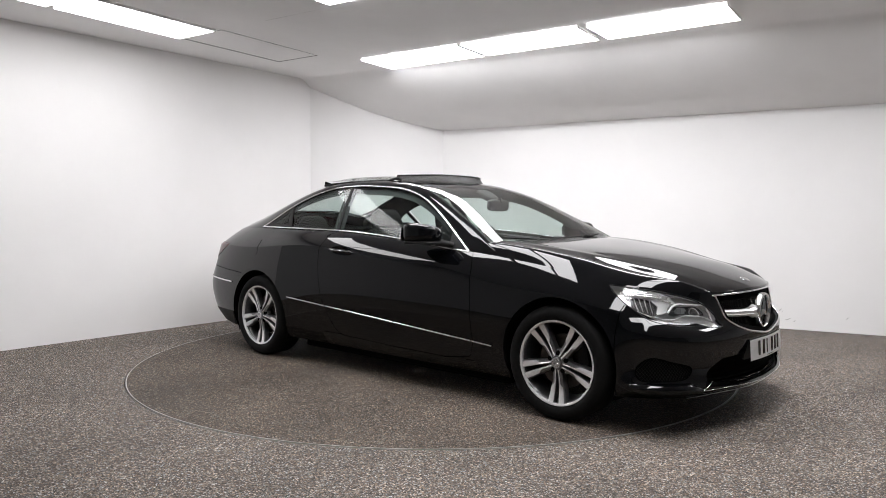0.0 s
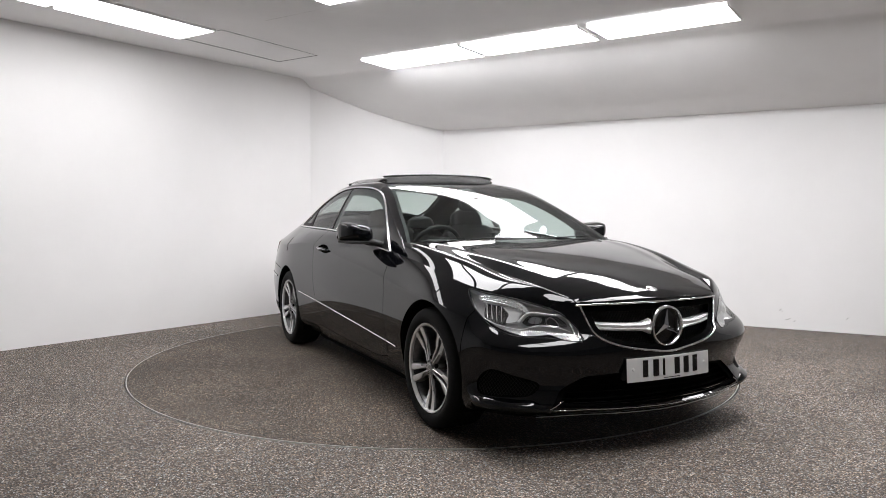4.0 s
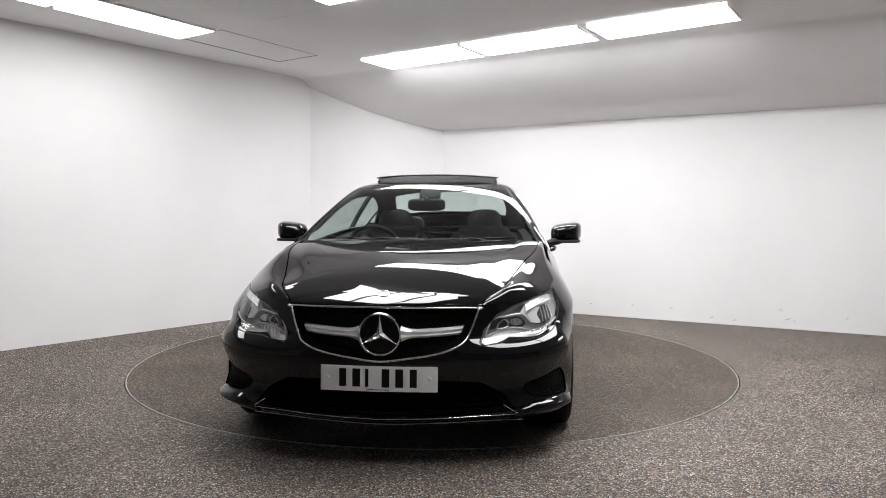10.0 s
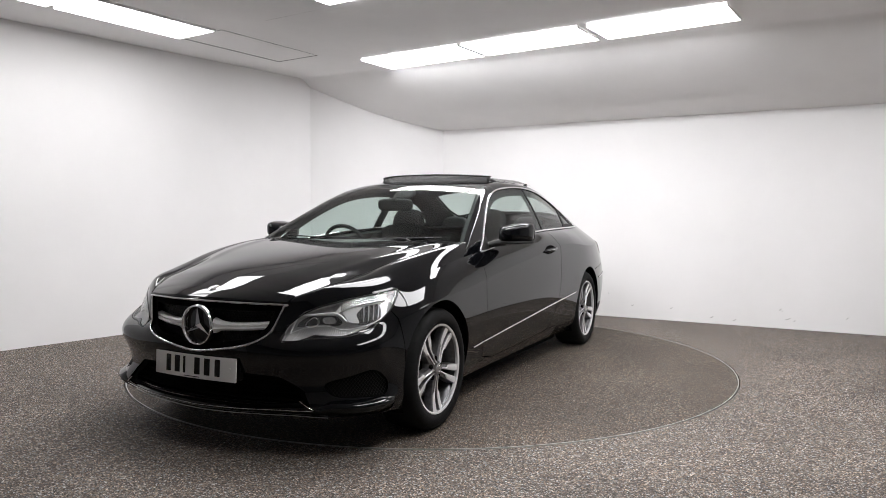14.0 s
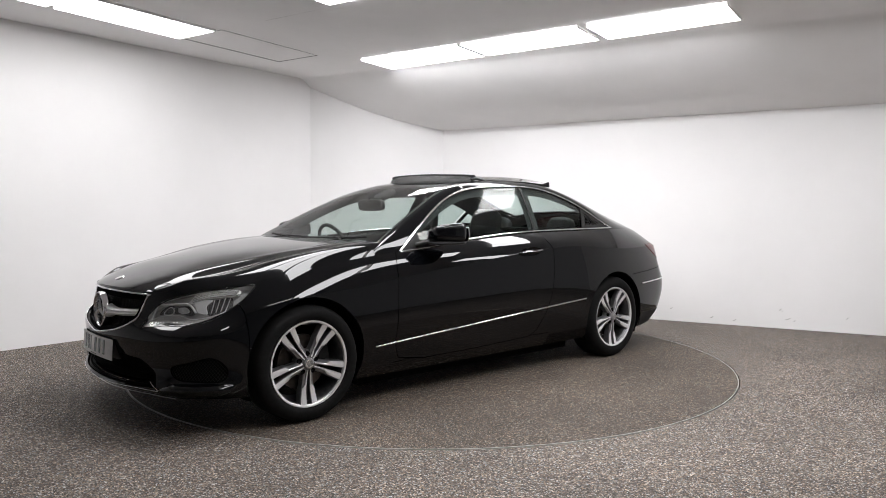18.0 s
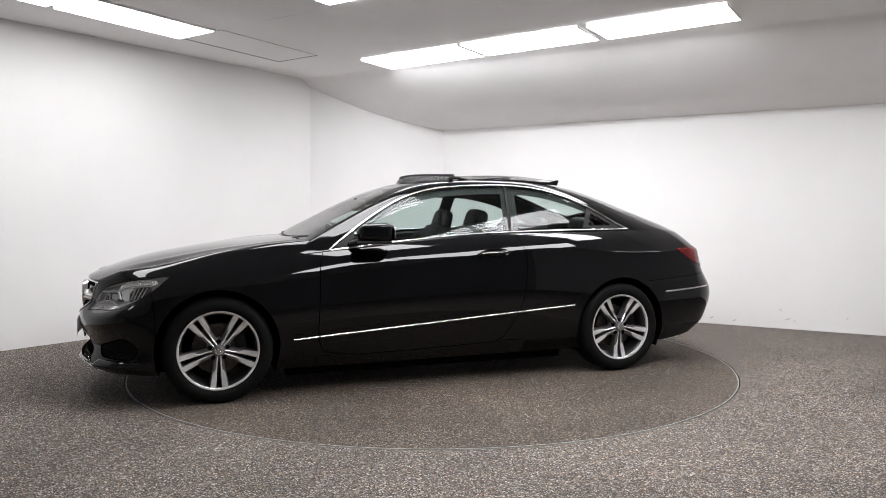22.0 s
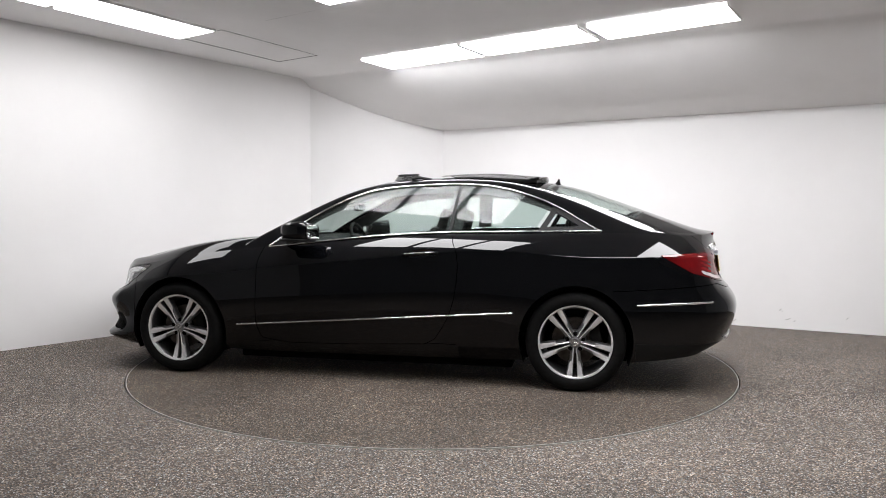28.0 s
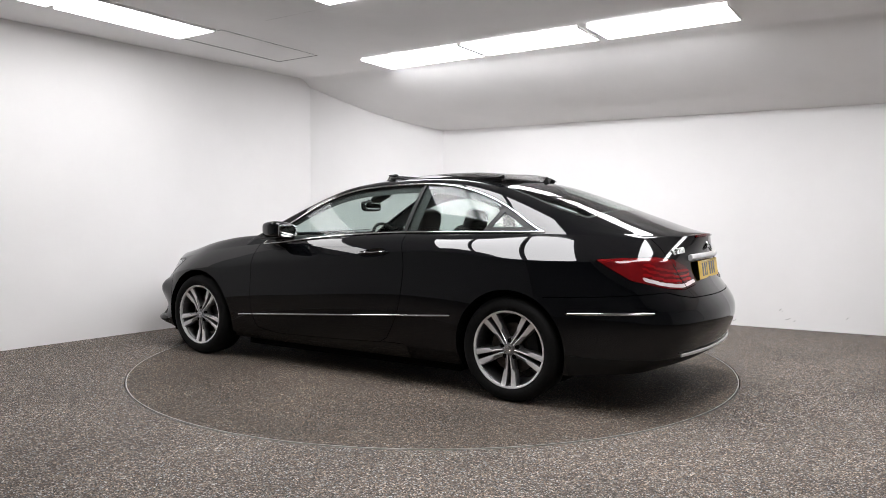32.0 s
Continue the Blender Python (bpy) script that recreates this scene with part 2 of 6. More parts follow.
def build_room():
    for name, i, j in WALLS:
        a, b = Vector(ROOM[i]), Vector(ROOM[j])
        d = (b - a).normalized()
        out = Vector((d.y, -d.x))
        e = d * 0.12 if name != "wall_back" else d * 0.0
        prism(name, [a, b, b + out * 0.12 + e, a + out * 0.12 - e], 0.0, 2.9, M_WALL, "smooth white painted studio wall with faint scuffs")
    curve = spline(range(len(REAR)), REAR)(np.linspace(0, len(REAR) - 1, 73))
    side = np.gradient(curve, axis=0)
    side = np.stack([side[:, 1], -side[:, 0]], axis=1) / np.linalg.norm(side, axis=1, keepdims=True)
    for name, a, b, mat, label in (("wall_side_left", 0, 22, M_SIDE, "unseen pale grey wall toned for reflections in the car"), ("wall_behind", 22, 58, M_BACK, "unseen grey wall toned for reflections in the car"),
                                   ("wall_side_right", 58, 72, M_SIDE, "unseen pale grey wall toned for reflections in the car")):
        bm = bmesh.new()
        rows = [[bm.verts.new((*p, z)) for p, z in ((c, 0.0), (c, 2.9), (c + o * 0.12, 2.9), (c + o * 0.12, 0.0))] for c, o in zip(curve[a:b + 1], side[a:b + 1])]
        for p, q in zip(rows, rows[1:]):
            for k in range(4):
                bm.faces.new((p[k], p[(k + 1) % 4], q[(k + 1) % 4], q[k]))
        for r in (rows[0], rows[-1]):
            bm.faces.new(r)
        tagged(part(name, bm, mat), label, "wall", kind="structure")
    # scuffs low on the right wall
    d = (Vector(ROOM[3]) - Vector(ROOM[0])).normalized()
    right = bpy.data.objects["wall_right"]
    rnd = random.Random(4)
    for dist, z, w in ((2.36, 0.141, 0.05), (2.77, 0.137, 0.045), (3.18, 0.07, 0.05), (3.40, 0.055, 0.05), (3.82, 0.189, 0.04), (3.84, 0.175, 0.02), (3.89, 0.099, 0.07), (3.95, 0.085, 0.03), (1.62, 0.21, 0.05), (1.9, 0.13, 0.04),
                       (2.1, 0.26, 0.02), (4.4, 0.14, 0.04)):
        c = Vector(ROOM[0]) + d * dist - Vector((0.4924, 0.8704)) * 0.002
        bm = bmesh.new()
        pts = []
        for k in range(9):
            t = k / 8
            pts.append((c + d * (0.7 * w * (t - 0.5)), z + 0.006 * math.sin(4 * t + dist) + 0.008 * (t - 0.5), 0.0014 + 0.0045 * math.sin(math.pi * t) * rnd.random()))
        up = [bm.verts.new((p.x, p.y, h + g)) for p, h, g in pts]
        lo = [bm.verts.new((p.x, p.y, h - g)) for p, h, g in pts]
        for i in range(8):
            bm.faces.new((up[i], up[i + 1], lo[i + 1], lo[i]))
        part("scuff", bm, M_SCUFF, right, "faint grey scuff mark")
    # floor with the round well of the turntable
    bm = bmesh.new()
    steps = 180
    inner = [bm.verts.new(((DISC_R + 0.006) * math.cos(2 * math.pi * i / steps), (DISC_R + 0.006) * math.sin(2 * math.pi * i / steps), 0)) for i in range(steps)]
    outer = [bm.verts.new((9 * math.cos(2 * math.pi * i / steps), 9 * math.sin(2 * math.pi * i / steps), 0)) for i in range(steps)]
    low = [bm.verts.new((v.co.x, v.co.y, -0.1)) for v in inner]
    for i in range(steps):
        j = (i + 1) % steps
        bm.faces.new((inner[i], outer[i], outer[j], inner[j]))
        bm.faces.new((low[i], inner[i], inner[j], low[j]))
    bm.faces.new(low[::-1])
    tagged(part("floor", bm, M_FLOOR), "grey-brown speckled resin aggregate studio floor", "floor", kind="structure")
    # flat ceiling and the cove that comes down to the right wall
    along_wall = Vector((-RN.y, RN.x))
    bm = bmesh.new()
    rows = []
    for dist, z in ((9.5, CEIL_Z), *COVE, (-0.1, SLOPE_Z - 0.01)):
        c = RN * (RC - dist)
        rows.append([bm.verts.new((*(c + along_wall * k), z)) for k in (-9.0, -5.0, -2.0, 0.0, 2.0, 5.0)])
    for p, q in zip(rows, rows[1:]):
        for i in range(5):
            bm.faces.new((p[i], p[i + 1], q[i + 1], q[i]))
    lid = [bm.verts.new((r.co.x, r.co.y, 3.05)) for r in (rows[0][0], rows[0][-1], rows[-1][-1], rows[-1][0])]
    bm.faces.new(lid)
    tagged(part("ceiling", bm, M_CEIL, smooth=30), "pale grey painted ceiling with a sloping cove", "ceiling", kind="structure")


E1, E2 = Vector((0.826, -0.564)), Vector((0.564, 0.826))


def light_panel(u0, v0, u1, v1, gap=0.026, glow=None):
    """A ceiling light: frame and glowing diffuser, thickened so its sides brighten the ceiling."""
    c = E1 * ((u0 + u1) / 2) + E2 * ((v0 + v1) / 2)
    w, h = abs(u1 - u0) - gap, abs(v1 - v0) - gap
    lamp = tagged(new("ceiling_light"), "bright rectangular white diffuser panel set in the ceiling", "ceiling light", "ceiling light panels")
    lamp.matrix_basis = Matrix.Translation((c.x, c.y, CEIL_Z)) @ pose(0, 0, 0, 0, 0, math.degrees(math.atan2(E1.y, E1.x)))
    bm = bmesh.new()
    rim = 0.005
    o = [bm.verts.new((sx * w / 2, sy * h / 2, -0.006)) for sx, sy in ((-1, -1), (1, -1), (1, 1), (-1, 1))]
    i = [bm.verts.new((sx * (w / 2 - rim), sy * (h / 2 - rim), -0.006)) for sx, sy in ((-1, -1), (1, -1), (1, 1), (-1, 1))]
    for k in range(4):
        bm.faces.new((o[k], o[(k + 1) % 4], i[(k + 1) % 4], i[k]))
    bmesh.ops.solidify(bm, geom=bm.faces[:], thickness=0.012)
    part("frame", bm, M_TRAY, lamp, "thin white frame")
    part("diffuser", box_bm(w - 2 * rim, h - 2 * rim, 0.016, at=(0, 0, -0.011)), glow or M_GLOW, lamp, "glowing white diffuser")
    for sx in (-1, 1):
        part("end_cap", box_bm(0.007, h - 0.002, 0.022, 0.001, 1, (sx * (w / 2 - 0.0015), 0, -0.012)), M_TRAY, lamp, "thin white end cap")
    return lamp


def hatch(u0, v0, u1, v1):
    """A plain ceiling tile with an open joint."""
    c = E1 * ((u0 + u1) / 2) + E2 * ((v0 + v1) / 2)
    w, h = abs(u1 - u0), abs(v1 - v0)
    t = tagged(new("ceiling_panel"), "unlit pale grey access panel with a dark open joint", "ceiling panel")
    t.matrix_basis = Matrix.Translation((c.x, c.y, CEIL_Z)) @ pose(0, 0, 0, 0, 0, math.degrees(math.atan2(E1.y, E1.x)))
    part("joint", box_bm(w, h, 0.004, at=(0, 0, -0.0005)), M_SEAM, t, "dark joint")
    part("tile", box_bm(w - 0.022, h - 0.020, 0.003, 0.0006, 1, (0.010, -0.008, -0.0016)), M_CEIL, t, "pale grey tile")


def build_lights():
    for u0, u1 in ((-1.563, -0.403), (-0.387, 0.768), (0.832, 1.943)):
        p = light_panel(u0, 0.957, u1, 1.483, 0.016)
        if u0 > 0.5:
            # its inner edge has dropped a little out of the ceiling
            p.matrix_basis = p.matrix_basis @ pose(0, 0, -0.003, 0.5, -0.4, 0)
    for k in range(2):
        light_panel(-2.36, -0.55 - 1.16 * (k + 1), -1.82, -0.55 - 1.16 * k, 0.05, M_GLOWDIM)
    for k in range(3):
        light_panel(-0.55 + 0.575 * k, -1.74, -0.55 + 0.575 * (k + 1), -0.585, 0.05)
    for k in range(3):
        light_panel(2.10, 0.62 - 1.16 * (k + 1), 2.66, 0.62 - 1.16 * k, 0.05)
    for a, b, w in (((-1.37, 0.29), (-0.88, -0.04), 0.004), ((1.79, 1.31), (2.69, 0.77), 0.003)):
        a, b = Vector(a), Vector(b)
        n = Vector((b.y - a.y, a.x - b.x)).normalized() * w / 2
        bm = bmesh.new()
        q = [bm.verts.new((*p, CEIL_Z - 0.0015)) for p in (a - n, b - n * 0.4, b + n * 0.4, a + n)]
        bm.faces.new(q)
        bmesh.ops.solidify(bm, geom=bm.faces[:], thickness=0.001)
        tagged(part("trim", bm, M_SEAMLIGHT), "faint hairline joint in the ceiling board", "trim", kind="structure")
    # extra panel out of view, added to brighten the cove and right wall
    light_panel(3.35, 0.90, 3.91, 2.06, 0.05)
    hatch(-2.36, -0.54, -1.82, 0.62)


def build_turntable():
    table = tagged(new("turntable"), "round turntable in grey-brown speckled aggregate set flush in the floor", "turntable")
    part("deck", lathe_bm([(0.0005, 0.0), (0.8, 0.0), (1.6, 0.0), (DISC_R - 0.009, 0.0), (DISC_R - 0.009, -0.09), (0.0005, -0.09)], 180, "z"), M_DISC, table)
    part("edge_ring", lathe_bm([(DISC_R - 0.009, 0.0015), (DISC_R - 0.003, 0.0015), (DISC_R - 0.003, -0.09), (DISC_R - 0.009, -0.09)], 180, "z", True), M_RIM, table, "thin worn steel edge")
    # pale scratches worn into the deck
    for x, y, turn, w in ((0.675, 0.835, 20, 0.075), (0.49, 0.79, 35, 0.055), (0.58, 0.81, 160, 0.03), (0.31, 1.175, 25, 0.045), (0.51, 1.35, 10, 0.03), (0.80, 0.95, 50, 0.025)):
        bm = bmesh.new()
        up = [bm.verts.new((w * (k / 8 - 0.5), 0.010 * math.sin(k * 0.8 + x) + 0.0035 * math.sin(math.pi * k / 8), 0.0006)) for k in range(9)]
        lo = [bm.verts.new((v.co.x, v.co.y - 0.0075 * math.sin(math.pi * k / 8) - 0.0008, 0.0006)) for k, v in enumerate(up)]
        for k in range(8):
            bm.faces.new((lo[k], lo[k + 1], up[k + 1], up[k]))
        part("scratch", bm, M_SCRATCH, table, "pale scratch in the deck").matrix_basis = pose(x, y, 0.0004, 0, 0, turn)
    return table


def build_debris():
    """Small dark scraps lying on the floor."""
    for x, y, turn, w, pale in ((1.682, -2.662, 10, 0.026, 0), (1.364, -2.728, -40, 0.030, 0), (1.261, -2.757, -20, 0.018, 0), (0.661, -2.318, -15, 0.040, 1), (2.508, -0.418, 0, 0.035, 0), (-1.633, -0.95, 30, 0.02, 1)):
        bm = bmesh.new()
        n = 7
        rim = [bm.verts.new((w * 0.5 * math.cos(6.283 * k / n), w * (0.2 + 0.06 * math.sin(5 * k + x)) * math.sin(6.283 * k / n), 0.0015 + 0.002 * (k % 2))) for k in range(n)]
        bm.faces.new(rim)
        bmesh.ops.solidify(bm, geom=bm.faces[:], thickness=0.0015)
        ob = tagged(part("litter_scrap", bm, M_SCRATCH if pale else M_BLACK), "pale curled paper scrap on the floor" if pale else "small dark leaf scrap on the floor", "litter")
        ob.matrix_basis = pose(x, y, 0.0005, 0, 0, turn)


build_room()
build_debris()
build_lights()
turntable = build_turntable()


# ---- the car: smooth base surfaces, cut into panels ----
# car space: x forward, y to its left, z up; origin on the ground midway between the axles
AXLE, HUB_Z, HUB_Y = 1.38, 0.3155, 0.875
ARCH_R, ARCH_Z = 0.357, 0.318
# plan outline at the widest height, from the nose round to the tail
PLAN = np.array([(2.200, 0), (2.178, 0.26), (2.118, 0.48), (2.045, 0.65), (1.945, 0.78), (1.82, 0.852), (1.62, 0.893), (1.38, 0.905), (1.10, 0.898),
                 (0.75, 0.892), (0.20, 0.894), (-0.40, 0.899), (-0.90, 0.904), (-1.38, 0.908), (-1.75, 0.887), (-2.0, 0.853), (-2.21, 0.785),
                 (-2.328, 0.66), (-2.400, 0.45), (-2.440, 0.22), (-2.452, 0)])
# upper edge of the flanks: bonnet edge, fender crease, belt line, boot edge
UPPER = np.array([(2.150, 0, 0.722), (2.125, 0.23, 0.720), (2.055, 0.45, 0.712), (1.955, 0.585, 0.728), (1.84, 0.69, 0.742), (1.72, 0.752, 0.755), (1.55, 0.792, 0.783),
                  (1.38, 0.810, 0.815), (1.10, 0.812, 0.855), (0.75, 0.812, 0.893), (0.20, 0.798, 0.940), (-0.40, 0.772, 0.989), (-0.90, 0.764, 1.000),
                  (-1.38, 0.742, 1.006), (-1.72, 0.700, 1.002), (-1.95, 0.640, 0.993), (-2.10, 0.55, 0.985), (-2.19, 0.42, 0.986), (-2.26, 0.28, 0.993),
                  (-2.31, 0.14, 1.002), (-2.33, 0, 1.006)])
# per station: bottom height and tuck, lower height and tuck, crease height and tuck
FLANK = np.array([(0.185, 0.030, 0.30, 0.000, 0.585, 0.020), (0.185, 0.030, 0.30, 0.000, 0.585, 0.020), (0.185, 0.030, 0.30, 0.000, 0.570, 0.052), (0.185, 0.030, 0.30, 0.000, 0.575, 0.072),
                  (0.185, 0.035, 0.30, 0.000, 0.590, 0.070), (0.185, 0.035, 0.30, 0.000, 0.61, 0.048), (0.185, 0.030, 0.30, 0.004, 0.645, 0.012), (0.185, 0.030, 0.30, 0.004, 0.685, 0.006), (0.170, 0.085, 0.30, 0.026, 0.705, 0.006),
                  (0.160, 0.115, 0.31, 0.034, 0.745, 0.006), (0.160, 0.120, 0.32, 0.034, 0.803, 0.008), (0.165, 0.115, 0.33, 0.032, 0.864, 0.010), (0.175, 0.085, 0.33, 0.020, 0.888, 0.014),
                  (0.190, 0.030, 0.33, 0.004, 0.856, 0.020), (0.200, 0.035, 0.33, 0.004, 0.854, 0.033), (0.225, 0.050, 0.33, 0.010, 0.860, 0.050), (0.240, 0.120, 0.355, 0.022, 0.855, 0.080),
                  (0.250, 0.150, 0.36, 0.030, 0.850, 0.110), (0.250, 0.160, 0.36, 0.032, 0.850, 0.128), (0.250, 0.160, 0.36, 0.032, 0.850, 0.135), (0.250, 0.160, 0.36, 0.032, 0.850, 0.137)])
# how far the band above the crease swells outwards; hollow over the front arch
SWELL_X, SWELL = (-3, -1.72, -1.52, -1.3, -1.1, -0.98, -0.5, -0.2, 0.2, 0.6, 1.0, 1.25, 1.38, 1.52, 1.66, 1.75, 3), (0.035, 0.04, 0.06, 0.09, 0.15, 0.18, 0.17, 0.14, 0.13, 0.11, 0.07, 0.06, 0.06, 0.05, 0.04, 0.035, 0.035)
CHORD = np.concatenate([[0], np.cumsum(np.linalg.norm(np.diff(PLAN, axis=0), axis=1))])
f_plan, f_upper, f_flank = spline(CHORD, PLAN), spline(CHORD, UPPER), spline(CHORD, FLANK)


def grid_normals(P, flip=False):
    du, dv = np.gradient(P, axis=0), np.gradient(P, axis=1)
    N = np.cross(du, dv)
    N /= np.maximum(np.linalg.norm(N, axis=2, keepdims=True), 1e-9)
    return -N if flip else N


def sheet(P, S, flip=False):
    """A base surface: point grid P and its ring distance S, as columns x y z nx ny nz s."""
    N = grid_normals(P, flip)
    a, b = P.shape[:2]
    V = np.concatenate([P, N, S[..., None]], axis=2).reshape(-1, 7)
    idx = np.arange(a * b).reshape(a, b)
    F = np.stack([idx[:-1, :-1], idx[1:, :-1], idx[1:, 1:], idx[:-1, 1:]], axis=-1).reshape(-1, 4)
    if flip:
        F = F[:, ::-1]
    return V, F.tolist()


def flank_sheet(nu=330, nv=54):
    s = np.linspace(0, CHORD[-1], nu)
    c = f_plan(s)
    c[0, 1] = c[-1, 1] = 0
    dt = np.gradient(c, s, axis=0)
    out = np.stack([-dt[:, 1], dt[:, 0]], axis=1) * -1
    out /= np.linalg.norm(out, axis=1, keepdims=True)
    out[0], out[-1] = (1, 0), (-1, 0)
    up, fl = f_upper(s), f_flank(s)
    up[0, 1] = up[-1, 1] = 0
    P = np.zeros((nu, nv, 3))
    for i in range(nu):
        z0, d0, z1, d1, z3, d3 = fl[i]
        zm = 0.5 * (z1 + z3) - 0.02
        front, rear = np.clip((c[i, 0] - 1.72) / 0.15, 0, 1), np.clip((-2.1 - c[i, 0]) / 0.2, 0, 1)
        zq = (zm + 0.5 * (z3 - zm)) * (1 - front) + (z3 - 0.044) * front
        zs = np.array([z0, (z0 + z1) / 2 - 0.012 * front, z1, zm, zq, z3])
        ds = np.array([d0 + 0.015 * front, d0 * 0.30 + d1 * 0.7 - 0.022 * front, d1 + 0.010 * front, 0.0, d3 * (0.36 + 0.36 * rear - 0.28 * front), d3])
        low = spline(zs, ds)
        n1 = int(nv * 0.7)
        # the body crease is crisp along door and fender, soft at nose and tail
        crisp = np.clip((c[i, 0] + 2.0) / 0.2, 0, 1) * np.clip((1.45 - c[i, 0]) / 0.25, 0, 1)
        z = np.linspace(z0, z3 - 0.004 * crisp, n1 - int(crisp > 0))
        z = np.append(z, z3) if crisp > 0 else z
        d = low(z)
        P[i, :n1, :2] = c[i] - out[i] * d[:, None]
        P[i, :n1, 2] = z
        a, b = P[i, n1 - 1], up[i]
        h = b[2] - a[2]
        swell = float(np.interp(c[i, 0], SWELL_X, SWELL))
        m = a + (b - a) * 0.5 + np.array([*(out[i] * swell * h), max(swell, 0) * h])
        k = np.linspace(0, 1, nv - n1 + 1)[1:, None] if crisp == 0 else np.linspace(0.025 * crisp + 0.059 * (1 - crisp), 1, nv - n1)[:, None]
        P[i, n1:] = (1 - k) ** 2 * a + 2 * k * (1 - k) * m + k ** 2 * b
    P[0, :, 1] = P[-1, :, 1] = 0
    return sheet(P, np.repeat(s[:, None], nv, 1))


BONNET_Z = along([(2.16, 0.716), (2.14, 0.727), (2.09, 0.752), (2.04, 0.771), (1.85, 0.833), (1.67, 0.872), (1.48, 0.902), (1.28, 0.927), (1.085, 0.948), (0.86, 0.966), (0.7, 0.972)])
TOP_Z = along([(0.95, 0.925), (0.86, 0.965), (0.678, 1.064), (0.468, 1.178), (0.298, 1.262), (0.125, 1.328), (0.0, 1.361), (-0.25, 1.389), (-0.55, 1.398), (-0.85, 1.390), (-1.119, 1.363),
               (-1.366, 1.316), (-1.619, 1.236), (-1.773, 1.181), (-1.983, 1.104), (-2.1, 1.062), (-2.224, 1.024), (-2.33, 1.006)])
RAIL = along([(0.95, 0.80, 0.885), (0.86, 0.790, 0.932), (0.78, 0.768, 0.978), (0.548, 0.705, 1.100), (0.316, 0.640, 1.212), (0.095, 0.585, 1.298), (-0.1, 0.563, 1.334), (-0.35, 0.555, 1.351), (-0.6, 0.552, 1.355),
              (-0.85, 0.556, 1.342), (-1.1, 0.572, 1.288), (-1.35, 0.602, 1.196), (-1.6, 0.628, 1.096), (-1.8, 0.622, 1.040), (-2.0, 0.575, 1.008), (-2.13, 0.47, 0.997), (-2.24, 0.28, 1.0), (-2.33, 0.0, 1.006)])
SHUT = along([(2.16, 0.46, 0.712), (2.06, 0.446, 0.714), (1.95, 0.505, 0.752), (1.78, 0.56, 0.790), (1.62, 0.600, 0.826), (1.46, 0.642, 0.868), (1.24, 0.700, 0.909), (1.08, 0.722, 0.932), (0.80, 0.742, 0.952), (0.7, 0.745, 0.955)])


def SHUT_Y(x):
    return SHUT(x)[..., 0]


def bonnet_sheet(nu=150, nv=96):
    s = np.concatenate([np.linspace(0, CHORD[5], 90), np.linspace(CHORD[5], CHORD[9] + 0.0, nu - 89)[1:]])
    up = f_upper(s)
    up[0, 1] = 0
    P = np.zeros((nu, nv, 3))
    n1 = 24
    for i in range(nu):
        x, ye, ze = up[i]
        zc = max(float(BONNET_Z(x)) if i else ze, ze)
        ys, zs = SHUT(x)
        w = np.clip((2.05 - x) / 0.12, 0, 1)
        ys = min(ys, ye * 0.985)
        zs = (zc - (zc - ze) * (ys / max(ye, 1e-6)) ** 4) * (1 - w) + min(zs, zc - 0.004) * w
        k = np.linspace(0, 1, n1)
        bulge = 0.028 * w * np.sin(np.pi * k)
        a = np.stack([ye + (ys - ye) * k, ze + (zs - ze) * k + bulge], axis=1)
        r = np.linspace(1, 0, nv - n1 + 1)[1:]
        b = np.stack([ys * r, zc - (zc - zs) * (0.55 * r ** 2 + 0.45 * r ** 4)], axis=1)
        q = np.concatenate([a, b])
        for _ in range(3):
            q[n1 - 4:n1 + 5] = 0.25 * q[n1 - 5:n1 + 4] + 0.5 * q[n1 - 4:n1 + 5] + 0.25 * q[n1 - 3:n1 + 6]
        # a soft crease inside each shut line
        yc = ys - 0.095
        q[:, 1] += 0.0042 * np.exp(-((q[:, 0] - yc) / 0.042) ** 2) * np.clip((1.98 - x) / 0.25, 0, 1)
        P[i] = np.stack([np.full(nv, x), q[:, 0], q[:, 1]], axis=1)
    return sheet(P, np.repeat(s[:, None], nv, 1))


def cabin_sheet(nu=260, nv=70):
    x = np.linspace(0.90, -2.33, nu)
    sx = np.linspace(0, CHORD[-1], 1500)
    ux = f_upper(sx)
    order = np.argsort(ux[:, 0])
    P = np.zeros((nu, nv, 3))
    for i in range(nu):
        xx = x[i]
        y4, z4 = (np.interp(xx, ux[order, 0], ux[order, j]) for j in (1, 2))
        y5, z5 = RAIL(xx)
        zc = float(TOP_Z(xx))
        y5 = min(max(y5, 0), y4)
        z5 = max(z5, z4)
        n1 = 30
        k = np.linspace(0, 1, n1)[:, None]
        a, b = np.array([y4, z4]), np.array([y5, z5])
        m = (a + b) / 2 + np.array([0.5, 0.3]) * 0.10 * np.linalg.norm(b - a)
        side = (1 - k) ** 2 * a + 2 * k * (1 - k) * m + k ** 2 * b
        r = np.linspace(1, 0, nv - n1 + 1)[1:]
        wrap = np.clip((xx - 0.05) / 0.25, 0, 1)
        drop = (0.55 * r ** 2 + 0.45 * r ** 4) * (1 - wrap) + (0.30 * r ** 2 + 0.70 * r ** 7) * wrap
        top = np.stack([y5 * r, zc - (zc - z5) * drop], axis=1)
        q = np.concatenate([side, top])
        for _ in range(10 if xx < 0 else 4):
            q[22:42] = 0.25 * q[21:41] + 0.5 * q[22:42] + 0.25 * q[23:43]
        P[i] = np.stack([np.full(nv, xx), q[:, 0], q[:, 1]], axis=1)
    P[:, -1, 1] = 0
    return sheet(P, np.repeat(x[:, None], nv, 1))


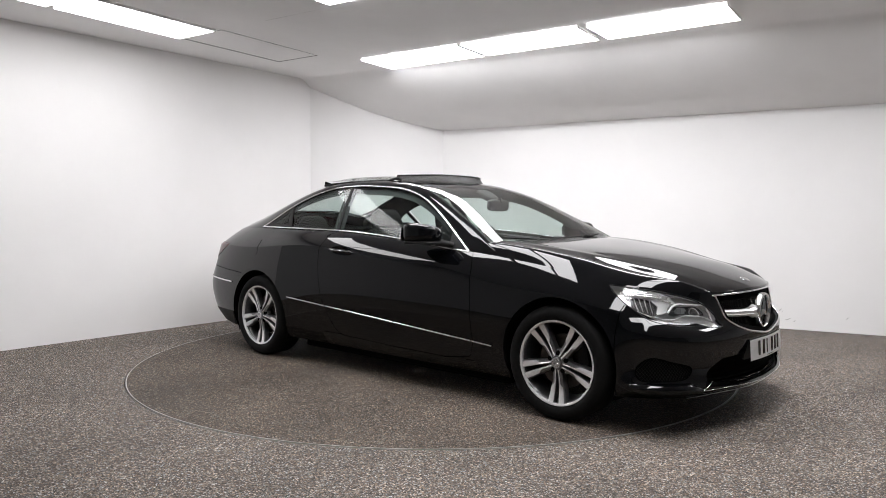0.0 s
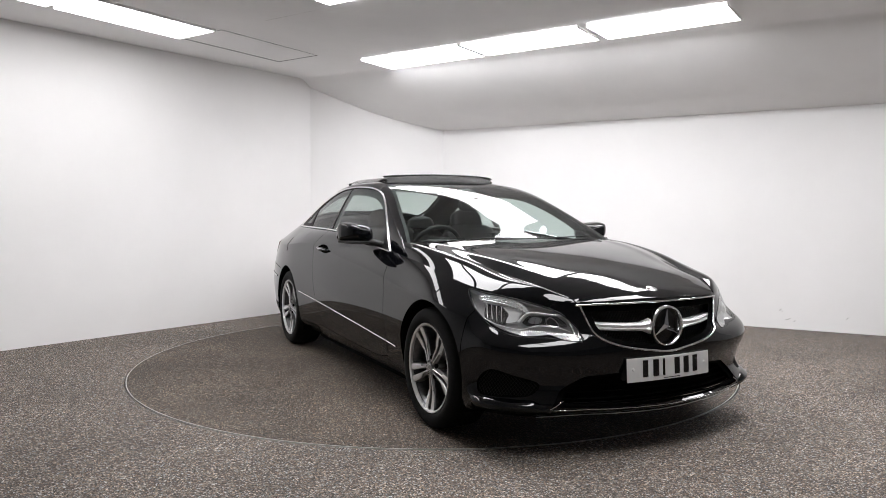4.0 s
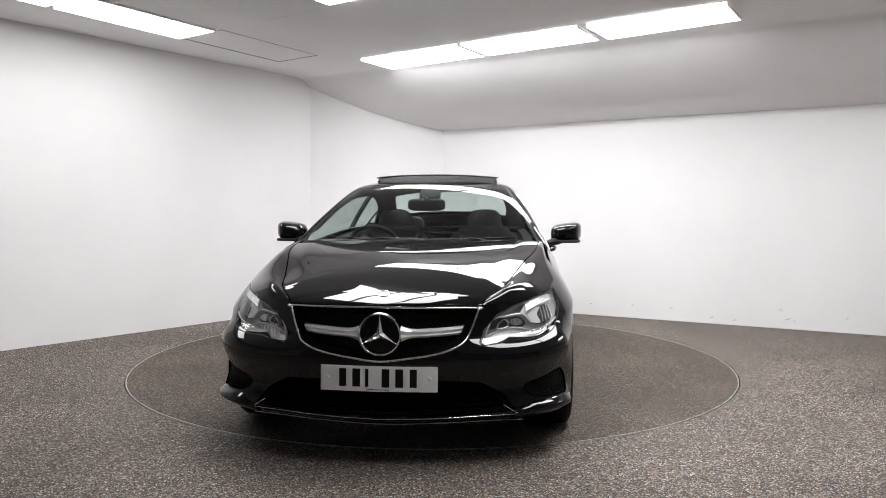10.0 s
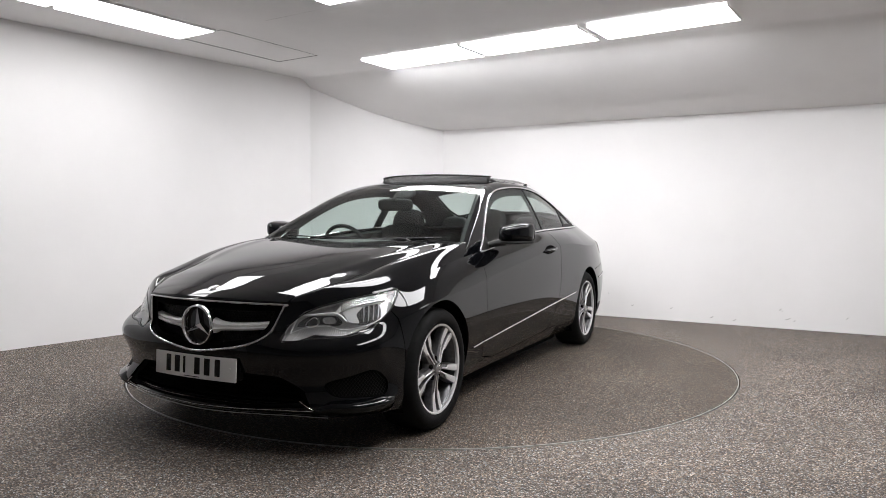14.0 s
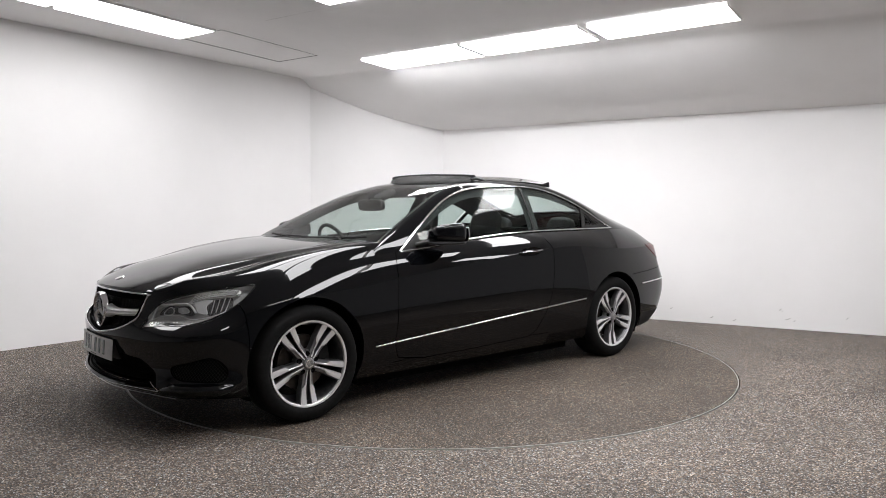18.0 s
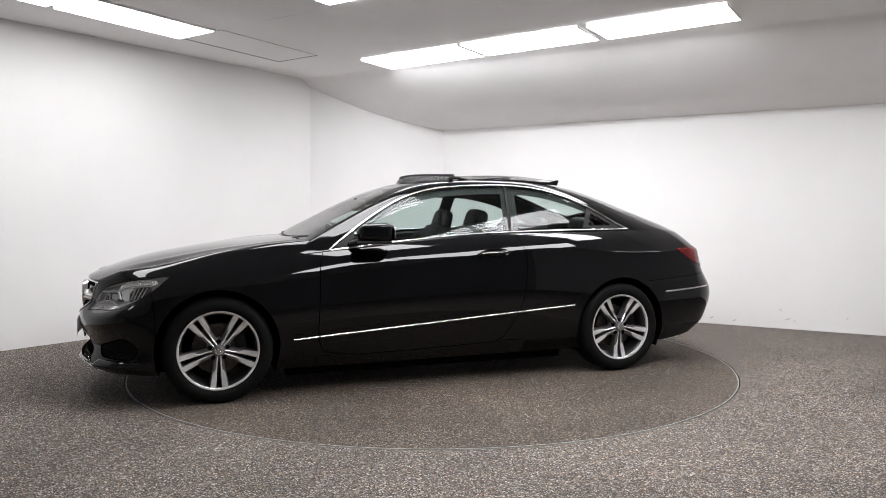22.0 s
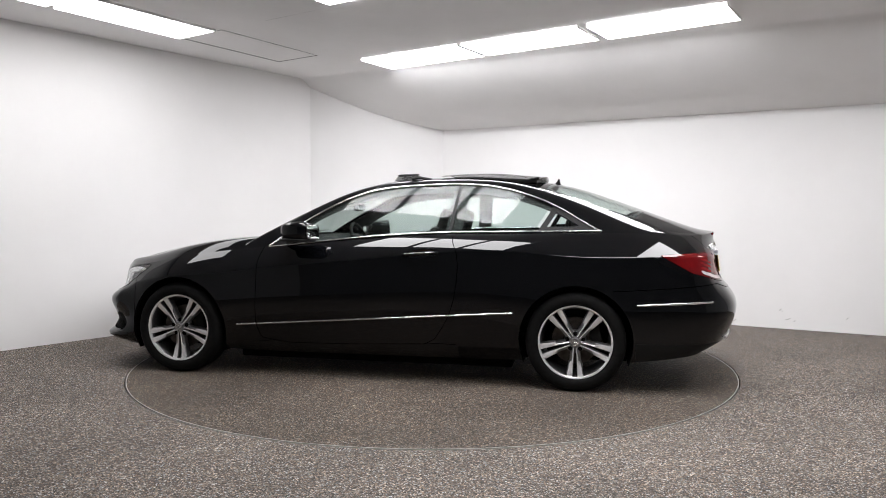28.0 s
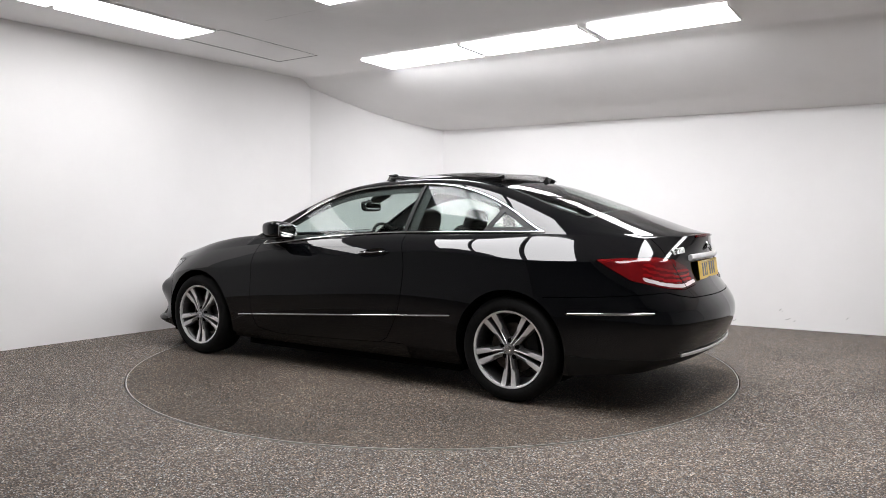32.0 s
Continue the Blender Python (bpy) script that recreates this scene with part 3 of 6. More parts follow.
def cut(base, *tests):
    """Keeps the part of a sheet where every test is positive; faces are clipped along the zero line."""
    V, F = base
    for test in tests:
        f = test(V)
        keep, extra, made, out = {}, [], {}, []
        n0 = len(V)
        pos = f > 0
        for face in F:
            p = [pos[i] for i in face]
            if all(p):
                out.append(face)
                continue
            if not any(p):
                continue
            poly = []
            for a, b in zip(face, face[1:] + face[:1]):
                if pos[a]:
                    poly.append(a)
                if pos[a] != pos[b]:
                    key = (min(a, b), max(a, b))
                    if key not in made:
                        t = f[a] / (f[a] - f[b])
                        made[key] = n0 + len(extra)
                        extra.append(V[a] * (1 - t) + V[b] * t)
                    poly.append(made[key])
            if len(poly) > 2:
                out.append(poly)
        V = np.concatenate([V, np.array(extra).reshape(-1, V.shape[1])]) if extra else V
        F = out
    used = sorted({i for face in F for i in face})
    back = {i: k for k, i in enumerate(used)}
    return V[used], [[back[i] for i in face] for face in F]


def shell_mesh(name, piece, lift=0.0, depth=0.012, mirror=False, both=False):
    """A panel mesh: the cut sheet, lifted along its normals, with its rim folded inwards."""
    V, F = piece
    N = V[:, 3:6] / np.maximum(np.linalg.norm(V[:, 3:6], axis=1, keepdims=True), 1e-9)
    P = V[:, :3] + N * lift
    verts, norms, faces = P.tolist(), N.tolist(), [list(f) for f in F]
    if depth:
        seen = {}
        for f in F:
            for a, b in zip(f, f[1:] + f[:1]):
                seen[(a, b)] = 1
        rim = [(a, b) for a, b in seen if (b, a) not in seen and not (abs(P[a, 1]) < 1e-4 and abs(P[b, 1]) < 1e-4)]
        for a, b in rim:
            e = P[b] - P[a]
            w = np.cross(e, (N[a] + N[b]) / 2)
            w = w / max(np.linalg.norm(w), 1e-9)
            i = len(verts)
            verts += [P[a], P[b], P[b] - N[b] * depth, P[a] - N[a] * depth]
            norms += [w] * 4
            faces.append([i + 1, i, i + 3, i + 2])
    verts, norms = np.array(verts), np.array(norms)
    if both:
        n = len(verts)
        verts = np.concatenate([verts, verts * (1, -1, 1)])
        norms = np.concatenate([norms, norms * (1, -1, 1)])
        faces = faces + [[k + n for k in f[::-1]] for f in faces]
    elif mirror:
        verts, norms, faces = verts * (1, -1, 1), norms * (1, -1, 1), [f[::-1] for f in faces]
    return mesh_of(name, verts, faces, norms)


def poly_distance(pts, U, W):
    """Signed distance to a polygon, positive inside."""
    d = np.full(len(U), 1e9)
    inside = np.zeros(len(U), bool)
    for (x1, y1), (x2, y2) in zip(pts, pts[1:] + pts[:1]):
        ex, ey = x2 - x1, y2 - y1
        t = np.clip(((U - x1) * ex + (W - y1) * ey) / (ex * ex + ey * ey + 1e-12), 0, 1)
        d = np.minimum(d, np.hypot(U - x1 - t * ex, W - y1 - t * ey))
        hit = ((y1 > W) != (y2 > W)) & (U < (x2 - x1) * (W - y1) / (y2 - y1 + 1e-12) + x1)
        inside ^= hit
    return np.where(inside, d, -d)


def smooth_loop(pts, n=8, closed=True):
    """Rounds a polygon by a closed Catmull-Rom curve."""
    p = [np.array(q, float) for q in pts]
    out = []
    m = len(p)
    for i in range(m if closed else m - 1):
        a, b, c, d = (p[(i - 1) % m], p[i], p[(i + 1) % m], p[(i + 2) % m]) if closed else (p[max(i - 1, 0)], p[i], p[i + 1], p[min(i + 2, m - 1)])
        for k in range(n):
            t = k / n
            out.append(tuple(0.5 * (2 * b + (c - a) * t + (2 * a - 5 * b + 4 * c - d) * t * t + (3 * b - a - 3 * c + d) * t ** 3)))
    if not closed:
        out.append(tuple(p[-1]))
    return out


RING = f_plan(np.linspace(0, CHORD[-1], 2000))


def ring_at(x, y, z=None):
    """Ring distance of a place: on the plan outline, or of the nearest skin point."""
    if z is None:
        return CHORD[-1] * int(np.argmin(np.hypot(RING[:, 0] - x, RING[:, 1] - y))) / 1999
    d = np.linalg.norm(flank[0][:, :3] - (x, y, z), axis=1)
    k = np.argsort(d)[:4]
    w = 1 / (d[k] + 1e-3)
    return float((flank[0][k, 6] * w).sum() / w.sum())


def in_ring(loop, grow=0.0):
    """Test: inside a loop given as (ring distance, z)."""
    return lambda V: poly_distance(loop, V[:, 6], V[:, 2]) + grow


def out_ring(loop, grow=0.0):
    return lambda V: -poly_distance(loop, V[:, 6], V[:, 2]) - grow


def in_side(loop, grow=0.0):
    return lambda V: poly_distance(loop, V[:, 0], V[:, 2]) + grow


def out_side(loop, grow=0.0):
    return lambda V: -poly_distance(loop, V[:, 0], V[:, 2]) - grow


def in_front(loop, grow=0.0):
    return lambda V: np.where(V[:, 0] > 1.5, poly_distance(loop, V[:, 1], V[:, 2]), -1) + grow


def out_front(loop, grow=0.0):
    return lambda V: np.where(V[:, 0] > 1.5, -poly_distance(loop, V[:, 1], V[:, 2]), 1) - grow


def arches(V):
    r = np.minimum(np.hypot(V[:, 0] - AXLE, V[:, 2] - ARCH_Z), np.hypot(V[:, 0] + AXLE, V[:, 2] - ARCH_Z))
    return r - ARCH_R


flank = flank_sheet()
bonnet_base = bonnet_sheet()
cabin = cabin_sheet()

car = tagged(new("coupe_car"), "glossy black two-door coupe with chrome trim and open sunroof", "car")


def both_sides(name, piece, material, label="", lift=0.0, depth=0.012, parent=None):
    for m in (False, True):
        put(name, shell_mesh(name, piece, lift, depth, m), material, parent or car, label)


# outlines
HANDLE = smooth_loop([(-0.258, 0.846), (-0.31, 0.833), (-0.40, 0.836), (-0.475, 0.850), (-0.497, 0.872), (-0.44, 0.893), (-0.35, 0.889), (-0.28, 0.868)], 5)
GAP = 0.0022
DOOR = [(0.735, 1.10), (0.748, 0.90), (0.779, 0.80), (0.785, 0.60), (0.795, 0.36), (0.76, 0.265), (0.55, 0.232), (0.1, 0.240), (-0.40, 0.262), (-0.47, 0.30), (-0.535, 0.40),
        (-0.567, 0.46), (-0.600, 0.56), (-0.618, 0.67), (-0.626, 0.78), (-0.618, 0.868), (-0.585, 0.94), (-0.56, 1.10)]
HL_PTS = ((2.107, 0.440, 0.536), (2.098, 0.465, 0.600), (2.045, 0.525, 0.662), (1.985, 0.587, 0.694), (1.889, 0.668, 0.721), (1.75, 0.752, 0.741), (1.648, 0.788, 0.752),
          (1.728, 0.812, 0.682), (1.825, 0.802, 0.624), (1.892, 0.778, 0.594), (1.955, 0.732, 0.572), (1.990, 0.688, 0.563), (2.025, 0.632, 0.563), (2.052, 0.582, 0.567), (2.083, 0.525, 0.547))
HEADLIGHT = [(ring_at(x, y, z), z) for x, y, z in HL_PTS]
GRILLE = [(-0.428, 0.690), (-0.415, 0.700), (0, 0.706), (0.415, 0.700), (0.428, 0.690), (0.418, 0.655), (0.388, 0.580), (0.350, 0.541), (0.255, 0.508), (0.105, 0.484), (0, 0.474),
          (-0.105, 0.484), (-0.255, 0.508), (-0.350, 0.541), (-0.388, 0.580), (-0.418, 0.655)]
INTAKE = [(-0.60, 0.245), (-0.545, 0.315), (-0.44, 0.375), (-0.30, 0.385), (0, 0.375), (0.30, 0.385), (0.44, 0.375), (0.545, 0.315), (0.60, 0.245), (0.3, 0.228), (0, 0.222), (-0.3, 0.228)]
FOG_PTS = ((2.031, 0.633, 0.344), (2.010, 0.664, 0.292), (1.945, 0.765, 0.282), (1.850, 0.838, 0.284), (1.832, 0.845, 0.345), (1.890, 0.810, 0.402), (1.965, 0.730, 0.380))
FOG = smooth_loop([(ring_at(x, y, z), z) for x, y, z in FOG_PTS], 4)
TAIL_PTS = ((-1.890, 0.818, 0.868), (-2.03, 0.772, 0.877), (-2.185, 0.650, 0.882), (-2.25, 0.520, 0.865), (-2.285, 0.400, 0.825), (-2.305, 0.310, 0.775), (-2.335, 0.320, 0.715),
            (-2.31, 0.51, 0.695), (-2.25, 0.65, 0.708), (-2.19, 0.728, 0.728), (-2.09, 0.80, 0.756), (-2.0, 0.815, 0.807))
TAIL = [(ring_at(x, y, z), z) for x, y, z in TAIL_PTS]
ARCHLINE = along([(0.72, 0.892), (0.554, 1.015), (0.399, 1.117), (0.159, 1.240), (-0.084, 1.300), (-0.248, 1.316), (-0.581, 1.327), (-0.834, 1.308), (-1.081, 1.243), (-1.319, 1.134), (-1.50, 1.030), (-1.543, 1.012)])
BELT = along([(0.75, 0.886), (0.55, 0.906), (0.341, 0.930), (-0.041, 0.968), (-0.40, 0.991), (-0.852, 1.003), (-1.241, 1.009), (-1.60, 1.013)])


def dayl(V, inset):
    """Side window opening; positive inside."""
    x, z = V[:, 0], V[:, 2]
    xa = np.clip(x, -1.54, 0.72)
    sl = np.gradient(ARCHLINE(np.linspace(-1.543, 0.72, 400)), np.linspace(-1.543, 0.72, 400))
    k = np.sqrt(1 + np.interp(xa, np.linspace(-1.543, 0.72, 400), sl) ** 2)
    up = (ARCHLINE(xa) - z) / k - inset
    lo = z - BELT(np.clip(x, -1.6, 0.75)) - inset
    side = np.where(V[:, 1] > 0.45, 1, -1)
    return np.where(side > 0, np.minimum(np.minimum(up, lo), np.minimum(0.72 - x, x + 1.545)), -0.2)


def screen(V, inset):
    """Windscreen opening."""
    x, y = V[:, 0], V[:, 1]
    yr = RAIL(np.clip(x, -2.33, 0.95))[:, 0] - 0.030
    return np.minimum(np.minimum(yr - y, x - (0.105 - 0.10 * (y / 0.55) ** 2)), 0.94 - x) - inset


def rear_screen(V, inset):
    x, y = V[:, 0], V[:, 1]
    yr = np.interp(x, [-1.95, -1.80, -1.55, -1.3, -1.1], [0.48, 0.535, 0.55, 0.52, 0.48])
    return np.minimum(np.minimum(yr - y, -1.215 + 0.05 * (y / 0.5) ** 2 - x), x - (-1.865 + 0.10 * (y / 0.5) ** 2)) - inset


def roof_hole(V, inset):
    x, y = V[:, 0], V[:, 1]
    return np.minimum(np.minimum(0.43 - y, -0.16 - x), x + 0.62) - inset


def front_of(x0):
    return lambda V: V[:, 0] - x0


def behind(x0):
    return lambda V: x0 - V[:, 0]


def above(z0):
    return lambda V: V[:, 2] - z0


def below(z0):
    return lambda V: z0 - V[:, 2]


def f_seam(V, sign, gap=GAP):
    """Front bumper seam: leaves the lamp, runs back to the wheel arch."""
    x = np.interp(V[:, 2], [0.3, 0.50, 0.62, 0.70, 0.8], [1.725, 1.725, 1.735, 1.76, 1.80])
    return sign * (V[:, 0] - x) - gap


def r_seam(V, sign, gap=GAP):
    """Rear bumper seam."""
    z = np.interp(V[:, 0], [-2.6, -2.35, -2.25, -1.95, -1.6], [0.635, 0.650, 0.690, 0.664, 0.642])
    d = np.where(V[:, 0] > -1.60, 1.0, V[:, 2] - z)
    return sign * d - gap


def boot_seam(V, sign, gap=GAP):
    """Boot lid edge on the tail."""
    y = np.interp(V[:, 2], [0.60, 0.66, 0.72, 0.765, 0.88, 0.96, 1.0], [0.43, 0.46, 0.475, 0.49, 0.575, 0.545, 0.53])
    d = np.where(V[:, 0] < -1.95, y - V[:, 1], -1.0)
    return sign * d - gap


def build_shell():
    lamp_out, tail_out = out_ring(HEADLIGHT, 0.003), out_ring(TAIL, 0.002)
    both_sides("door", cut(flank, in_side(DOOR, -GAP), out_side(HANDLE)), M_PAINT, "glossy black door skin")
    both_sides("front_fender", cut(flank, arches, lambda V: np.where(V[:, 0] > 0.5, -poly_distance(DOOR, V[:, 0], V[:, 2]), -1) - GAP, lambda V: f_seam(V, -1), lamp_out, front_of(0.6),
                                   lambda V: np.maximum(V[:, 2] - 0.24, V[:, 0] - 0.79 - GAP)), M_PAINT, "glossy black fender")
    put("front_bumper", shell_mesh("front_bumper", cut(flank, arches, front_of(1.5), lambda V: f_seam(V, 1), lamp_out, out_front(GRILLE, 0.002), out_front(INTAKE, 0.0), out_ring(FOG, 0.0)), both=True),
        M_PAINT, car, "glossy black front bumper")
    both_sides("rear_quarter", cut(flank, arches, behind(0.7), lambda V: np.where(V[:, 0] < 0.5, -poly_distance(DOOR, V[:, 0], V[:, 2]), -1) - GAP, lambda V: r_seam(V, 1), tail_out,
                                   lambda V: boot_seam(V, -1), lambda V: np.maximum(V[:, 2] - 0.27, -0.62 - V[:, 0])), M_PAINT, "glossy black rear quarter panel")
    both_sides("sill", cut(flank, arches, front_of(-1.2), behind(1.2), lambda V: np.maximum(-poly_distance(DOOR, V[:, 0], V[:, 2]) - GAP, -1), lambda V: np.where(V[:, 0] > 0.7, 0.238 - GAP - V[:, 2], 0.268 - GAP - V[:, 2]),
                               lambda V: np.where(V[:, 0] > 0.79, 0.79 + GAP - V[:, 0] + 0 * V[:, 0], 1.0)), M_PAINT, "black sill")
    put("rear_bumper", shell_mesh("rear_bumper", cut(flank, arches, behind(-1.3), lambda V: r_seam(V, -1), tail_out), both=True), M_PAINT, car, "glossy black rear bumper")
    tail_edge = cut(flank, behind(-1.9), lambda V: r_seam(V, 1), tail_out, lambda V: boot_seam(V, 1))
    deck = cut(cabin, lambda V: np.minimum(-1.70 - V[:, 0], -rear_screen(V, -0.004)), lambda V: np.interp(V[:, 0], [-2.33, -2.25, -2.1, -1.9, -1.7], [0.7, 0.45, 0.535, 0.575, 0.56]) - V[:, 1])
    put("boot_lid", shell_mesh("boot_lid", tail_edge, both=True), M_PAINT, car, "glossy black boot lid")
    put("boot_deck", shell_mesh("boot_deck", deck, both=True, depth=0.006), M_PAINT, car, "glossy black boot deck")
    # bonnet between the shut lines, fender tops outside them
    shut = lambda V, s: s * (SHUT_Y(np.clip(V[:, 0], 0.7, 2.16)) - V[:, 1]) - 1.5 * GAP
    put("bonnet", shell_mesh("bonnet", cut(bonnet_base, lambda V: shut(V, 1), lambda V: V[:, 0] - (0.90 - 0.10 * (V[:, 1] / 0.76) ** 2)), both=True), M_PAINT, car, "long glossy black bonnet with soft creases")
    both_sides("fender_top", cut(bonnet_base, lambda V: shut(V, -1), lamp_out), M_PAINT, "glossy black fender shoulder")
    # cabin: roof and pillars, then the glass
    both_sides("roof_side", cut(cabin, lambda V: -dayl(V, 0.0), lambda V: -screen(V, -0.002), lambda V: -rear_screen(V, -0.002),
                                lambda V: V[:, 1] - np.interp(V[:, 0], [-2.33, -2.25, -2.1, -1.9, -1.7, -1.5, 1], [0.7, 0.45, 0.535, 0.575, 0.56, 0.485, 0.485]) - 0.001), M_PAINT, "glossy black roof pillars and rail")
    put("roof", shell_mesh("roof", cut(cabin, lambda V: -screen(V, -0.002), lambda V: -rear_screen(V, -0.002), lambda V: -roof_hole(V, 0), lambda V: 0.484 - V[:, 1], front_of(-1.5), behind(0.4)), both=True), M_GLOSSBLACK, car,
        "gloss black glass roof with an open sunroof")
    put("windscreen", shell_mesh("windscreen", cut(cabin, lambda V: screen(V, 0.0)), -0.001, 0, both=True), M_SCREEN, car, "clear raked windscreen with a faint green tint")
    put("rear_window", shell_mesh("rear_window", cut(cabin, lambda V: rear_screen(V, 0.0)), -0.001, 0, both=True), M_SCREEN, car, "raked rear window")
    bx = lambda V: -0.552 - 0.13 * (V[:, 2] - 1.0)
    both_sides("door_window", cut(cabin, lambda V: dayl(V, 0.010), lambda V: V[:, 0] - bx(V) - 0.008), M_GLASS, "green-tinted door window", -0.004, 0)
    both_sides("rear_side_window", cut(cabin, lambda V: dayl(V, 0.010), lambda V: bx(V) - 0.008 - V[:, 0], lambda V: V[:, 0] + 1.178 - 0.62 * (1.13 - V[:, 2])), M_GLASS, "green-tinted rear side window", -0.004, 0)
    both_sides("quarter_window", cut(cabin, lambda V: dayl(V, 0.010), lambda V: -1.235 + 0.62 * (1.13 - V[:, 2]) - V[:, 0]), M_GLASS, "small tinted quarter window", -0.004, 0)
    both_sides("window_post", cut(cabin, lambda V: dayl(V, 0.008), lambda V: 0.010 - np.abs(V[:, 0] - bx(V))), M_BLACK, "black window post", -0.001, 0.01)
    both_sides("quarter_post", cut(cabin, lambda V: dayl(V, 0.008), lambda V: 0.020 - np.abs(V[:, 0] + 1.222 - 0.62 * (1.13 - V[:, 2]))), M_BLACK, "black quarter post", -0.001, 0.01)
    both_sides("quarter_surround", cut(cabin, lambda V: dayl(V, 0.004), lambda V: -dayl(V, 0.034), lambda V: -1.235 + 0.62 * (1.13 - V[:, 2]) - V[:, 0]), M_BLACK, "black quarter window edge", -0.002, 0.006)
    # dark inner shell behind the joints
    both_sides("inner_flank", cut(flank, lambda V: arches(V), lamp_out, out_front(GRILLE, -0.03), out_front(INTAKE, -0.02), tail_out, out_ring(FOG, -0.01), below(0.9), front_of(-2.4)), M_CAVITY, "black inner panel", -0.016, 0.0)


build_shell()


# ---- places on the skin ----
FV, CV = flank[0], cabin[0]
CABIN_SIDE = CV[(CV[:, 1] > 0.5) & (CV[:, 0] < 0.85) & (CV[:, 0] > -1.7)]
FRONT_V = FV[FV[:, 0] > 1.45]
REAR_V = FV[FV[:, 0] < -1.6]
SIDE_V = FV[(FV[:, 0] < 2.0) & (FV[:, 0] > -2.35) & (FV[:, 1] > 0.5)]


def nearest(V, i, j, a, b, lift):
    d = np.hypot(V[:, i] - a, V[:, j] - b)
    k = np.argsort(d)[:6]
    w = 1 / (d[k] + 1e-4) ** 2
    p = (V[k, :6] * w[:, None]).sum(0) / w.sum()
    p[i], p[j] = a, b
    n = p[3:6] / np.linalg.norm(p[3:6])
    return Vector(p[:3] + n * lift), Vector(n)


def on_front(y, z, lift=0.0):
    p, n = nearest(FRONT_V, 1, 2, abs(y), z, lift)
    return Vector((p.x, p.y if y >= 0 else -p.y, p.z))


def on_rear(y, z, lift=0.0):
    p, n = nearest(REAR_V, 1, 2, abs(y), z, lift)
    return Vector((p.x, p.y if y >= 0 else -p.y, p.z))


def on_side(x, z, lift=0.0):
    return nearest(SIDE_V, 0, 2, x, z, lift)[0]


FLANK_GRID = FV.reshape(330, 54, 7)


def on_ring(u, z, lift=0.0, side=1):
    """The skin at ring distance u and height z, lifted along its normal."""
    k = min(max(u / CHORD[-1] * 329, 0), 328.999)
    i = int(k)
    a, b = (np.array([np.interp(z, FLANK_GRID[c, :, 2], FLANK_GRID[c, :, d]) for d in (0, 1, 3, 4)]) for c in (i, i + 1))
    x, y, nx, ny = a + (b - a) * (k - i)
    n = math.hypot(nx, ny) + 1e-9
    return Vector((x + nx / n * lift, side * (y + ny / n * lift), z))


def skin(x, y, z, deep, side=1):
    """A place below the nose skin nearest to (x, y, z)."""
    d = np.linalg.norm(FRONT_V[:, :3] - (x, y, z), axis=1)
    k = np.argsort(d)[:8]
    w = 1 / (d[k] + 0.004) ** 2
    v = (FRONT_V[k, :6] * w[:, None]).sum(0) / w.sum()
    n = v[3:6] / np.linalg.norm(v[3:6])
    p = np.array((x, y, z)) - n * np.dot(np.array((x, y, z)) - v[:3], n) - n * deep
    return Vector((p[0], side * p[1], p[2]))


def flip_y(pts):
    return [Vector((p.x, -p.y, p.z)) for p in pts]


def bm_mesh(name, bm, smooth=40):
    ob = part(name, bm, None, None, "", smooth)
    me = ob.data
    bpy.data.objects.remove(ob)
    return me


def blob_bm(rx, ry, rz, e1=0.5, e2=0.5, at=(0, 0, 0), nu=28, nv=20, rot=None, taper=None):
    """A superellipsoid, rounded box to ball."""
    bm = bmesh.new()

    def sp(v, e):
        return math.copysign(abs(v) ** e, v)
    rows = []
    for j in range(nv + 1):
        b = -math.pi / 2 + math.pi * j / nv
        row = []
        for i in range(nu):
            a = 2 * math.pi * i / nu
            x, y, z = sp(math.cos(b), e1) * sp(math.cos(a), e2), sp(math.cos(b), e1) * sp(math.sin(a), e2), sp(math.sin(b), e1)
            p = Vector((x * rx, y * ry, z * rz))
            if taper:
                p = Vector(taper(p))
            row.append(bm.verts.new(p))
        rows.append(row)
    for p, q in zip(rows, rows[1:]):
        for i in range(nu):
            bm.faces.new((p[i], p[(i + 1) % nu], q[(i + 1) % nu], q[i]))
    bmesh.ops.remove_doubles(bm, verts=bm.verts, dist=1e-5)
    if rot:
        bmesh.ops.rotate(bm, cent=(0, 0, 0), matrix=Euler([radians(a) for a in rot]).to_matrix(), verts=bm.verts)
    bmesh.ops.translate(bm, vec=at, verts=bm.verts)
    return bm


